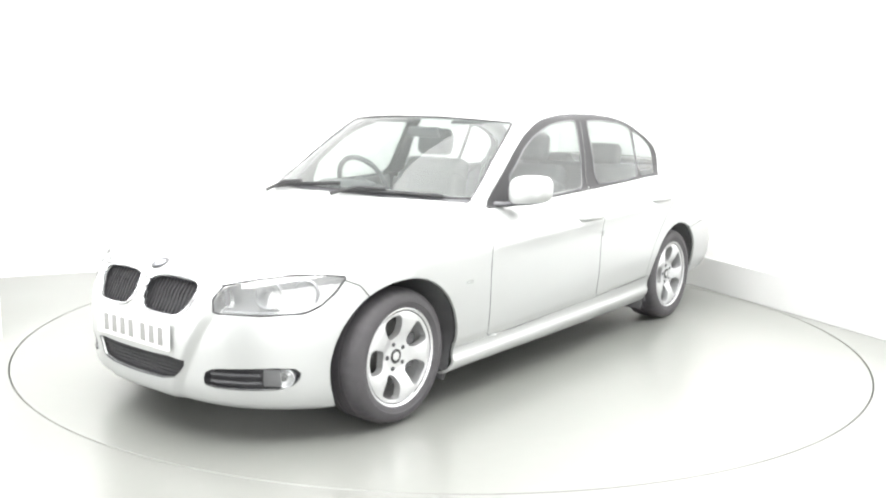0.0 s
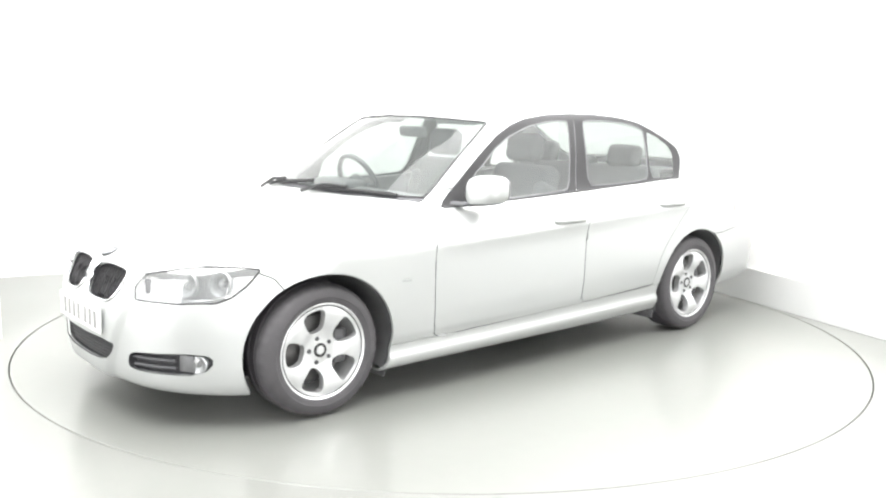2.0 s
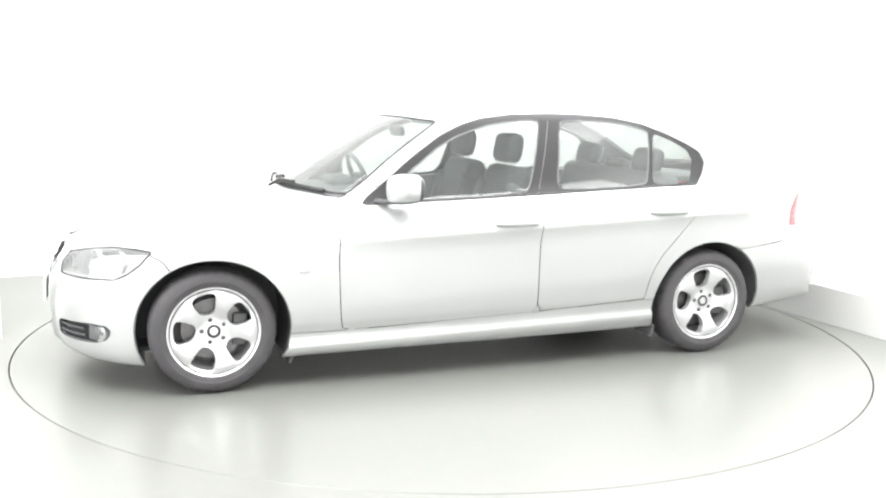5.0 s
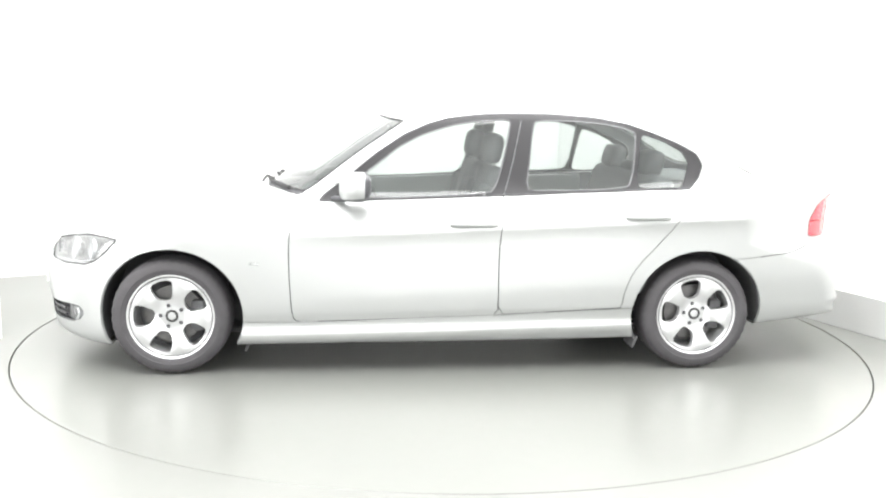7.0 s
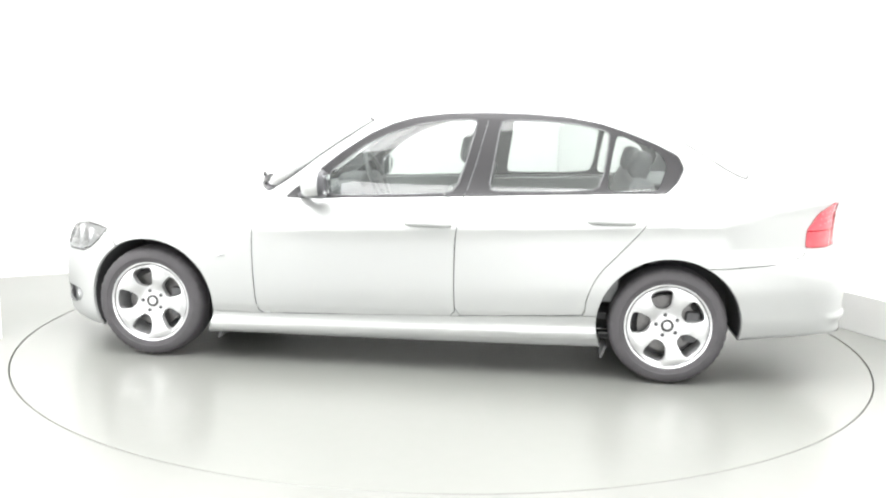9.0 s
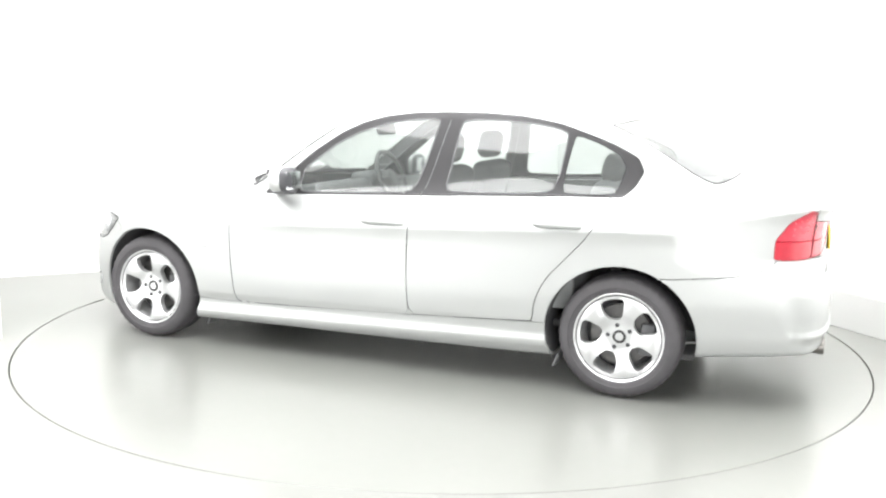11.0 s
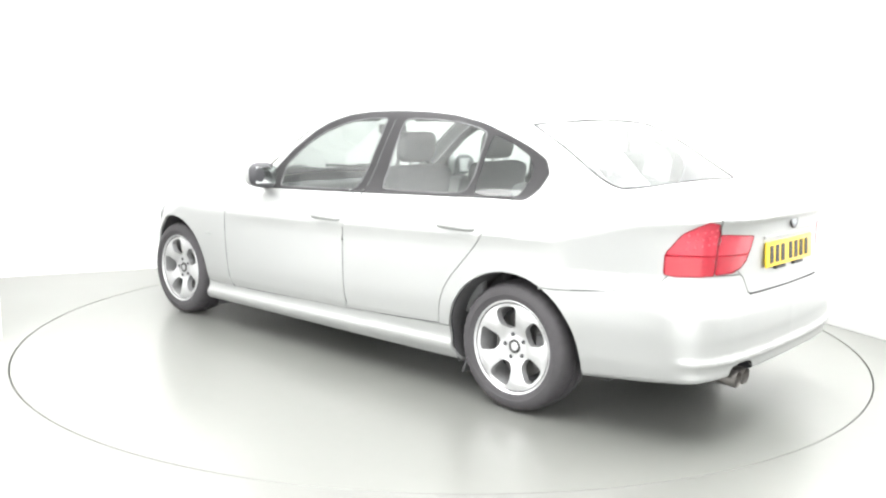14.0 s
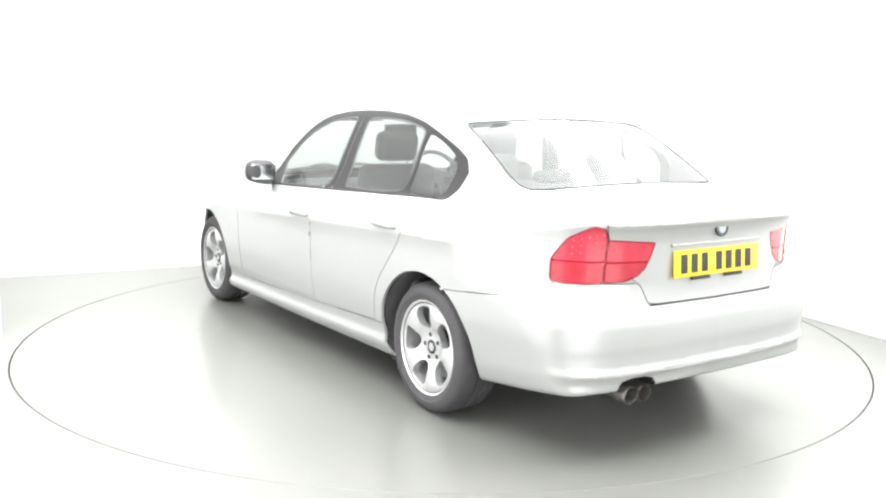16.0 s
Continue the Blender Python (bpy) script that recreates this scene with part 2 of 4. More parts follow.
def rounded(poly, times=2, cut=0.25):
    """Cuts the corners of a closed outline."""
    for _ in range(times):
        k = 1 - cut
        poly = [q for a, b in zip(poly, poly[1:] + poly[:1]) for q in ((a[0] * k + b[0] * cut, a[1] * k + b[1] * cut), (a[0] * cut + b[0] * k, a[1] * cut + b[1] * k))]
        cut = 0.25
    return poly


def circle(cx, cz, r, n=56, wide=1.0):
    return [(cx + wide * r * math.cos(2 * math.pi * k / n), cz + r * math.sin(2 * math.pi * k / n)) for k in range(n)]


def inside(poly, a, b):
    hit = False
    for (x0, y0), (x1, y1) in zip(poly, poly[1:] + poly[:1]):
        if (y0 > b) != (y1 > b) and a < (x1 - x0) * (b - y0) / (y1 - y0) + x0:
            hit = not hit
    return hit


def score(bm, poly, i, j, where):
    """Cuts the faces of bm along a closed outline that is drawn in the axes i, j."""
    lo = (min(p[0] for p in poly) - 0.04, min(p[1] for p in poly) - 0.04)
    hi = (max(p[0] for p in poly) + 0.04, max(p[1] for p in poly) + 0.04)
    near = set()
    for f in bm.faces:
        c = f.calc_center_bounds()
        if lo[0] < c[i] < hi[0] and lo[1] < c[j] < hi[1] and where(c):
            near.add(f)
    for a, b in zip(poly, poly[1:] + poly[:1]):
        d = Vector((b[0] - a[0], b[1] - a[1]))
        if d.length < 1e-6:
            continue
        no, co = Vector((0, 0, 0)), Vector((0, 0, 0))
        no[i], no[j], co[i], co[j] = -d.y, d.x, a[0], a[1]
        l0, l1 = (min(a[0], b[0]) - 1e-4, min(a[1], b[1]) - 1e-4), (max(a[0], b[0]) + 1e-4, max(a[1], b[1]) + 1e-4)
        take = []
        for f in near:
            us, vs = [v.co[i] for v in f.verts], [v.co[j] for v in f.verts]
            if max(us) >= l0[0] and min(us) <= l1[0] and max(vs) >= l0[1] and min(vs) <= l1[1]:
                take.append(f)
        geom = list({*take, *(e for f in take for e in f.edges), *(v for f in take for v in f.verts)})
        if not take:
            continue
        made = bmesh.ops.bisect_plane(bm, geom=geom, dist=1e-5, plane_co=co, plane_no=no)
        near = {f for f in near if f.is_valid} | {f for f in made["geom"] if isinstance(f, bmesh.types.BMFace)}
# ---- the car's skin: one closed form, cut along its shut lines into panels ----
def surface_net(field, lo, hi, h):
    """The zero surface of a field on a grid of step h, as vertices and quads, drawn onto the field."""
    ax = [np.arange(a, b + h, h) for a, b in zip(lo, hi)]
    g = np.meshgrid(*ax, indexing="ij")
    v = field(g[0], np.abs(g[1]), g[2])
    s = v < 0
    n = tuple(k - 1 for k in v.shape)
    total, count = np.zeros((*n, 3)), np.zeros(n)
    corner = lambda o, arr: arr[o[0]:o[0] + n[0], o[1]:o[1] + n[1], o[2]:o[2] + n[2]]
    base = np.stack([c[:-1, :-1, :-1] for c in g], -1)
    for axis in range(3):
        for p in range(2):
            for q in range(2):
                o = [0, 0, 0]
                o[(axis + 1) % 3], o[(axis + 2) % 3] = p, q
                e = list(o)
                e[axis] = 1
                a, b = corner(o, v), corner(e, v)
                mix = (a < 0) != (b < 0)
                t = np.where(mix, a / np.where(mix, a - b, 1), 0)
                for k in range(3):
                    total[..., k] += np.where(mix, (t if k == axis else o[k]) * h, 0)
                count += mix
    live = count > 0
    number = np.full(n, -1)
    number[live] = np.arange(live.sum())
    pts = base[live] + total[live] / count[live][:, None]
    quads = []
    for axis in range(3):
        b, c = (axis + 1) % 3, (axis + 2) % 3
        lo_i, hi_i = [slice(None)] * 3, [slice(None)] * 3
        lo_i[axis], hi_i[axis] = slice(0, -1), slice(1, None)
        mix = s[tuple(lo_i)] != s[tuple(hi_i)]
        idx = np.argwhere(mix)
        idx = idx[(idx[:, b] > 0) & (idx[:, c] > 0) & (idx[:, b] < v.shape[b] - 1) & (idx[:, c] < v.shape[c] - 1)]
        ring = []
        for db, dc in ((-1, -1), (0, -1), (0, 0), (-1, 0)):
            k = idx.copy()
            k[:, b] += db
            k[:, c] += dc
            ring.append(number[k[:, 0], k[:, 1], k[:, 2]])
        quads.append(np.stack(ring, 1))
    quads = np.concatenate(quads)
    mid = np.abs(pts[:, 1]) < h * 0.51
    mid &= pts[:, 1] < h * 0.45
    pts[mid, 1] = 0
    for _ in range(4):
        f = field(pts[:, 0], pts[:, 1], pts[:, 2])
        d = 1e-4
        grad = np.stack([(field(pts[:, 0] + d * (k == 0), pts[:, 1] + d * (k == 1), pts[:, 2] + d * (k == 2)) - f) / d for k in range(3)], 1)
        grad[mid, 1] = 0
        step = -f[:, None] * grad / np.maximum((grad ** 2).sum(1), 0.2)[:, None]
        pts += np.clip(step, -h * 0.6, h * 0.6)
    return pts, quads


def on_nose(y, z):
    """The x of the front skin at (y, z)."""
    xs = np.arange(2.3, 0.5, -0.002)
    return float(xs[np.argmax(body_field(xs, abs(y) + 0 * xs, z + 0 * xs) < 0)])


def on_tail(y, z):
    xs = np.arange(-2.6, -1.0, 0.002)
    return float(xs[np.argmax(body_field(xs, abs(y) + 0 * xs, z + 0 * xs) < 0)])


def on_side(x, z):
    ys = np.arange(1.1, 0.2, -0.002)
    return float(ys[np.argmax(body_field(x + 0 * ys, ys, z + 0 * ys) < 0)])


def on_top(x, y):
    zs = np.arange(1.6, 0.2, -0.002)
    return float(zs[np.argmax(body_field(x + 0 * zs, abs(y) + 0 * zs, zs) < 0)])


WHEEL_X, WHEEL_Z, ARCH, ARCH_WIDE = 1.375, 0.305, 0.346, 1.04
ALONG = lambda c: c[1] > 0.40
AHEAD = lambda c: c[0] > 1.5
BEHIND = lambda c: c[0] < -1.7
ABOVE = lambda c: c[2] > 0.6
# outlines of the panels: name, axes, where they apply, outline
dlo = rounded([(0.66, 0.882), (0.5, 1.004), (0.345, 1.132), (0.197, 1.231), (0.077, 1.287), (-0.043, 1.322), (-0.22, 1.345), (-0.42, 1.352), (-0.62, 1.351), (-0.83, 1.337),
               (-1.014, 1.304), (-1.166, 1.253), (-1.29, 1.205), (-1.40, 1.15), (-1.43, 1.088), (-1.40, 1.02), (-1.345, 0.962), (-1.146, 0.960), (-0.394, 0.935), (0.192, 0.906)], 2, 0.1)
window_f = rounded([(0.42, 0.902), (0.40, 1.03), (0.327, 1.085), (0.225, 1.165), (0.107, 1.228), (-0.072, 1.286), (-0.222, 1.308), (-0.372, 1.315), (-0.318, 1.088), (-0.268, 0.935)], 2, 0.1)
window_r = rounded([(-0.493, 1.314), (-0.705, 1.314), (-0.888, 1.301), (-1.055, 1.266), (-1.015, 0.966), (-0.44, 0.948), (-0.463, 1.091)], 2, 0.1)
window_q = rounded([(-1.085, 1.255), (-1.208, 1.213), (-1.31, 1.16), (-1.345, 1.10), (-1.304, 0.976), (-1.042, 0.967)], 2, 0.1)
door_f = rounded([(0.735, 0.878), (0.772, 0.778), (0.784, 0.683), (0.781, 0.508), (0.768, 0.30), (0.74, 0.277), (0.65, 0.278), (0.185, 0.293), (-0.20, 0.306), (-0.292, 0.309), (-0.288, 0.42),
                  (-0.286, 0.579), (-0.288, 0.72), (-0.327, 0.95), (0.6, 1.0)], 1)
door_r = rounded([(-0.292, 0.312), (-0.40, 0.315), (-0.699, 0.330), (-0.90, 0.342), (-0.955, 0.345), (-0.960, 0.435), (-1.009, 0.557), (-1.12, 0.677), (-1.23, 0.802), (-1.325, 0.97),
                  (-1.1, 1.05), (-0.327, 1.0), (-0.288, 0.72), (-0.286, 0.5)], 1)
skirt = [(1.2, 0.276), (0.74, 0.275), (0.185, 0.291), (-0.30, 0.308), (-0.7, 0.328), (-1.2, 0.35), (-1.2, 0.05), (1.2, 0.05)]
head = rounded([(0.428, 0.546), (0.416, 0.60), (0.438, 0.655), (0.52, 0.676), (0.63, 0.694), (0.71, 0.694), (0.764, 0.684), (0.754, 0.624), (0.729, 0.573), (0.70, 0.549), (0.60, 0.544)], 1, 0.10)
tail_out = rounded([(0.556, 0.714), (0.551, 0.888), (0.57, 0.928), (0.612, 0.936), (0.662, 0.888), (0.692, 0.80), (0.692, 0.716), (0.67, 0.708), (0.61, 0.709)], 1, 0.10)
tail_in = rounded([(0.5545, 0.714), (0.5495, 0.884), (0.355, 0.869), (0.370, 0.82), (0.395, 0.768), (0.425, 0.742), (0.475, 0.722)], 1, 0.05)
lamp_low = [(0.2, 0.6), (0.9, 0.6), (0.9, 0.795), (0.2, 0.795)]
kidney = rounded([(0.034, 0.545), (0.022, 0.63), (0.05, 0.660), (0.19, 0.665), (0.332, 0.657), (0.338, 0.61), (0.308, 0.542), (0.262, 0.517), (0.085, 0.519)], 2)
lower = rounded([(-0.31, 0.352), (0.0, 0.345), (0.31, 0.352), (0.30, 0.31), (0.24, 0.252), (0.0, 0.244), (-0.24, 0.252), (-0.30, 0.31)], 1)
slot = rounded([(0.385, 0.262), (0.405, 0.318), (0.50, 0.326), (0.68, 0.333), (0.705, 0.30), (0.67, 0.243), (0.55, 0.240), (0.41, 0.245)], 1)
bumper_f = [(1.50, 0.0), (1.50, 0.50), (1.60, 0.645), (1.66, 0.672), (1.80, 0.655), (2.02, 0.655), (2.4, 0.655), (2.4, 0.0)]
bumper_r = [(-1.50, 0.0), (-1.50, 0.606), (-1.62, 0.611), (-1.88, 0.640), (-2.03, 0.672), (-2.06, 0.712), (-2.6, 0.712), (-2.6, 0.0)]
notch = rounded([(0.315, 0.16), (0.332, 0.30), (0.368, 0.345), (0.497, 0.345), (0.533, 0.30), (0.55, 0.16)], 1)
hood = rounded([(0.95, -0.2), (0.95, 0.0), (0.93, 0.25), (0.875, 0.44), (0.785, 0.685), (0.86, 0.715), (1.1, 0.738), (1.4, 0.738), (1.66, 0.715), (1.80, 0.64), (1.97, 0.45), (2.03, 0.33), (2.06, 0.12), (2.07, 0.0), (2.07, -0.2)], 1)
shield = rounded([(0.305, -0.3), (0.305, 0.0), (0.29, 0.2), (0.255, 0.4), (0.197, 0.556), (0.205, 0.583), (0.45, 0.638), (0.68, 0.688), (0.72, 0.69), (0.775, 0.61), (0.86, 0.40), (0.91, 0.18), (0.925, 0.0), (0.925, -0.3)], 1)
cowl = rounded([(0.6, -0.2), (0.62, 0.6), (0.70, 0.70), (0.765, 0.69), (0.868, 0.44), (0.925, 0.25), (0.945, 0.0), (0.945, -0.2)], 1)
back_glass = rounded([(-1.295, -0.3), (-1.295, 0.0), (-1.285, 0.3), (-1.235, 0.525), (-1.27, 0.552), (-1.5, 0.578), (-1.70, 0.597), (-1.768, 0.55), (-1.818, 0.3), (-1.838, 0.0), (-1.838, -0.3)], 1)
lid = [(-0.2, 0.622), (0.34, 0.626), (0.378, 0.631), (0.41, 0.70), (0.5475, 0.80), (0.5475, 0.885), (0.57, 0.945), (0.555, 1.2), (-0.2, 1.2)]
PANELS = [("arch_f", 0, 2, lambda c: c[1] > 0.5, circle(WHEEL_X, WHEEL_Z, ARCH, wide=ARCH_WIDE)), ("arch_r", 0, 2, lambda c: c[1] > 0.5, circle(-WHEEL_X, WHEEL_Z, ARCH, wide=ARCH_WIDE)),
          ("front_window", 0, 2, ALONG, window_f), ("rear_window", 0, 2, ALONG, window_r), ("quarter_window", 0, 2, ALONG, window_q), ("window_surround", 0, 2, ALONG, dlo),
          ("headlight", 1, 2, AHEAD, head), ("tail_light", 1, 2, BEHIND, tail_out), ("boot_light", 1, 2, BEHIND, tail_in), ("kidney_grille", 1, 2, AHEAD, kidney), ("exhaust_cutout", 1, 2, lambda c: c[0] < -2.0, notch),
          ("lower_grille", 1, 2, AHEAD, lower), ("fog_recess", 1, 2, AHEAD, slot), ("windscreen", 0, 1, ABOVE, shield), ("scuttle", 0, 1, ABOVE, cowl), ("back_window", 0, 1, ABOVE, back_glass),
          ("bonnet", 0, 1, ABOVE, hood), ("front_bumper", 0, 2, lambda c: c[0] > 1.4, bumper_f), ("boot_lid", 1, 2, lambda c: c[0] < -1.856, lid),
          ("rear_bumper", 0, 2, lambda c: c[0] < -1.4, bumper_r), ("front_door", 0, 2, ALONG, door_f), ("rear_door", 0, 2, ALONG, door_r), ("side_skirt", 0, 2, ALONG, skirt)]


def cut_skin():
    step = 0.0135
    pts, quads = surface_net(body_field, (-2.45, -step / 2, 0.10), (2.25, 1.0, 1.48), step)
    me = bpy.data.meshes.new("skin")
    me.from_pydata(pts.tolist(), [], quads.tolist())
    bm = bmesh.new()
    bm.from_mesh(me)
    bpy.data.meshes.remove(me)
    for name, i, j, where, poly in PANELS:
        score(bm, poly, i, j, where)
    score(bm, lamp_low, 1, 2, BEHIND)
    groups = {}
    for f in bm.faces:
        c = f.calc_center_median()
        for name, i, j, where, poly in PANELS:
            if where(c) and inside(poly, c[i], c[j]):
                break
        else:
            name = "body_shell"
        if name in ("tail_light", "boot_light") and c.z < 0.795:
            name += "_low"
        groups.setdefault(name, []).append([tuple(v.co) for v in f.verts])
    bm.free()
    return groups


def panel(faces, sides, fold=0.012, rim=0.0026, extra=()):
    """A bmesh of some faces: on the left (+1), the right (-1) or both (0, joined at the middle), with the edges folded in;
    extra faces belong to the right side alone."""
    bm = bmesh.new()
    known = {}
    for s in ((1, -1) if sides == 0 else (sides,)):
        for f in (faces if s > 0 else [*faces, *extra]):
            vs = []
            for x, y, z in f:
                key = (round(x, 4), round(y * s, 4), round(z, 4))
                if key not in known:
                    known[key] = bm.verts.new((x, y * s, z))
                if known[key] not in vs:
                    vs.append(known[key])
            if len(vs) > 2:
                try:
                    bm.faces.new(vs if s > 0 else vs[::-1])
                except ValueError:
                    pass
    bmesh.ops.remove_doubles(bm, verts=bm.verts, dist=0.0012)
    bmesh.ops.dissolve_degenerate(bm, edges=bm.edges, dist=0.0005)
    bmesh.ops.recalc_face_normals(bm, faces=bm.faces)
    out = sum((f.normal.y * f.calc_center_median().y + f.normal.x * f.calc_center_median().x * 0.3 + f.normal.z * (f.calc_center_median().z - 0.5)) * f.calc_area() for f in bm.faces)
    if out < 0:
        bmesh.ops.reverse_faces(bm, faces=bm.faces)
    if fold:
        bmesh.ops.inset_region(bm, faces=bm.faces, thickness=rim, use_boundary=True, use_even_offset=True)
        bm.normal_update()
        edge = {v for e in bm.edges if len(e.link_faces) == 1 for v in e.verts}
        moved = {v: v.co - v.normal * fold for v in edge}
        for v, co in moved.items():
            v.co = co
    return bm


def pane(faces, sides):
    """A panel of glass, evened out within its edge."""
    bm = panel(faces, sides, fold=0)
    inner = [v for v in bm.verts if not v.is_boundary]
    for _ in range(14):
        bmesh.ops.smooth_vert(bm, verts=inner, factor=0.5, use_axis_x=True, use_axis_y=True, use_axis_z=True)
    return bm


def sunk(faces, sides, shift):
    """The faces pushed inwards as the floor of a recess, with its walls."""
    bm = panel(faces, sides, fold=0)
    old = list(bm.faces)
    made = bmesh.ops.extrude_face_region(bm, geom=old)
    for v in made["geom"]:
        if isinstance(v, bmesh.types.BMVert):
            v.co += Vector(shift)
    bmesh.ops.delete(bm, geom=old, context="FACES")
    return bm
# ---- the studio ----
def slab(name, corners, low, high, mat, label, category="wall"):
    """An upright slab on a plan of corners."""
    bm = bmesh.new()
    a = [bm.verts.new((x, y, low)) for x, y in corners]
    b = [bm.verts.new((x, y, high)) for x, y in corners]
    n = len(corners)
    bm.faces.new(a[::-1]), bm.faces.new(b)
    for k in range(n):
        bm.faces.new((a[k], a[(k + 1) % n], b[(k + 1) % n], b[k]))
    return tagged(new(name, mesh_of(name, bm, mat, False)), label, category, kind="structure")


def ring(bm, r0, r1, z, n=192):
    a = [bm.verts.new((r0 * math.cos(2 * math.pi * k / n), r0 * math.sin(2 * math.pi * k / n), z)) for k in range(n)]
    b = [bm.verts.new((r1 * math.cos(2 * math.pi * k / n), r1 * math.sin(2 * math.pi * k / n), z)) for k in range(n)]
    for k in range(n):
        bm.faces.new((a[k], b[k], b[(k + 1) % n], a[(k + 1) % n]))
    return a, b


def build_studio():
    # fixed floor round the pit of the turntable
    bm = bmesh.new()
    a, b = ring(bm, TABLE_RADIUS + 0.007, 15.0, 0.0)
    deep = [bm.verts.new(v.co + Vector((0, 0, -0.06))) for v in a]
    for k in range(len(a)):
        bm.faces.new((a[k], a[(k + 1) % len(a)], deep[(k + 1) % len(a)], deep[k]))
    tagged(new("floor", mesh_of("floor", bm, FLOOR, False)), "pale grey-white glossy painted studio floor", "floor", kind="structure")
    bm = bmesh.new()
    bmesh.ops.create_circle(bm, cap_ends=True, segments=96, radius=TABLE_RADIUS + 0.3, matrix=Matrix.Translation((0, 0, -0.06)))
    tagged(new("pit_floor", mesh_of("pit_floor", bm, GAP, False)), "dark pit under the turntable's edge joint", "floor", kind="structure")
    # room: a back wall and a right wall that meet in a corner, a wall end near the left, and plain walls behind the camera
    u, v = Vector((0.892, 0.452)), Vector((0.452, -0.892))
    corner = Vector((2.05, 4.14))

    def at(a, b):
        p = corner + u * a + v * b
        return (p.x, p.y)
    high = 4.2
    slab("wall_north", [at(-12, 0), at(0.35, 0), at(0.35, -0.2), at(-12, -0.2)], 0, high, WALL, "plain white painted studio back wall")
    # the side wall stands close to the turntable's edge and has a tall grey skirting
    along, out = Vector((0.391, -0.920)), Vector((0.920, 0.391))
    foot = out * 2.50 - along * 2.93

    def beside(a, b):
        p = foot + along * b + out * a
        return (p.x, p.y)
    slab("wall_east", [beside(0, 0), beside(0, 14), beside(0.2, 14), beside(0.2, 0)], 0, high, WALL, "plain white painted studio side wall")
    slab("skirting", [beside(-0.015, 0.02), beside(-0.015, 13.9), beside(-0.002, 13.9), beside(-0.002, 0.02)], 0.002, 0.243, SKIRTING, "tall pale grey skirting along the side wall", "skirting")
    slab("wall_south", [at(-12, 12), at(0.2, 12), at(0.2, 12.2), at(-12, 12.2)], 0, high, WALL, "plain white wall behind the camera")
    slab("wall_west", [at(-12, 0), at(-12, 12), at(-12.2, 12), at(-12.2, 0)], 0, high, WALL, "plain white painted wall")
    slab("wall_end", [(-2.56, -0.45), (-2.66, -0.40), (-4.9, -1.5), (-4.85, -1.62)], 0, high, WALL, "white wall end beside the turntable")
    slab("ceiling", [at(-12.2, -0.2), at(0.25, -0.2), at(0.25, 12.2), at(-12.2, 12.2)], high, high + 0.1, WALL, "plain white studio ceiling", "ceiling")


def build_turntable():
    table = tagged(new("turntable"), "round pale grey painted turntable flush with the floor", "turntable")
    n = 192

    def turned(prof):
        bm = bmesh.new()
        rings = [[bm.verts.new((r * math.cos(2 * math.pi * k / n), r * math.sin(2 * math.pi * k / n), z)) for k in range(n)] for r, z in prof]
        for k in range(n):
            for p, q in zip(rings, rings[1:]):
                bm.faces.new((p[k], q[k], q[(k + 1) % n], p[(k + 1) % n]))
        return bm
    part("deck", turned([(0.02, TABLE_TOP), (0.8, TABLE_TOP), (1.6, TABLE_TOP), (TABLE_RADIUS - 0.03, TABLE_TOP)]), FLOOR, table)
    part("hub_cover", turned([(0.0001, TABLE_TOP), (0.02, TABLE_TOP)]), FLOOR, table)
    part("edge_ring", turned([(TABLE_RADIUS - 0.03, TABLE_TOP), (TABLE_RADIUS - 0.003, TABLE_TOP), (TABLE_RADIUS, TABLE_TOP - 0.003), (TABLE_RADIUS, -0.05)]), FLOOR, table)
    return table


build_studio()
turntable = build_turntable()
# ---- the car ----
car = tagged(new("car"), "silver four-door saloon car with clean alloy wheels on the turntable", "car")
car.matrix_basis = pose(CAR_AT[0], CAR_AT[1], TABLE_TOP)
skin = cut_skin()
part("rear_bumper", panel(skin["rear_bumper"], 0, extra=skin["exhaust_cutout"]), PAINT, car)
for name in ("body_shell", "bonnet", "front_bumper", "boot_lid"):
    part(name, panel(skin[name], 0), PAINT, car)
part("windscreen", pane(skin["windscreen"], 0), SCREEN, car, "clear laminated windscreen glass")
part("back_window", pane(skin["back_window"], 0), SCREEN, car, "clear rear window glass")
part("scuttle", panel(skin["scuttle"], 0), TRIM, car, "black plastic scuttle panel")
for s in (1, -1):
    for name in ("front_door", "rear_door", "side_skirt"):
        part(name, panel(skin[name], s), PAINT, car)
    for name in ("front_window", "rear_window", "quarter_window"):
        part(name, pane(skin[name], s), GLASS, car, "clear side window glass")
    part("window_surround", panel(skin["window_surround"], s, 0.003), SATIN, car, "satin black window frame and pillar trim")
    part("headlight", panel(skin["headlight"], s), LENS, car, "clear headlight lens")
    for name, label in (("tail_light", "red rear light cluster"), ("boot_light", "red boot lid light cluster")):
        lamp = part(name, panel(skin[name], s, 0.005, 0.004), RED, car, label)
        part("lower_lens", panel(skin[name + "_low"], s, 0.005, 0.004), RED_DEEP, lamp, "deeper red lower lens")
    part("kidney_grille", sunk(skin["kidney_grille"], s, (-0.03, 0, -0.022)), MESH_BLACK, car, "black radiator grille recess")
    part("fog_recess", sunk(skin["fog_recess"], s, (-0.035, 0, 0)), MESH_BLACK, car, "black bumper side intake")
part("exhaust_cutout", sunk(skin["exhaust_cutout"], 1, (0.10, 0, 0.03)), MESH_BLACK, car, "dark cut-out in the bumper over the tail pipes")
part("lower_grille", sunk(skin["lower_grille"], 0, (-0.03, 0, 0)), MESH_BLACK, car, "black lower bumper grille")


RIM = 0.967  # the alloy is a little smaller than the tyre's bead


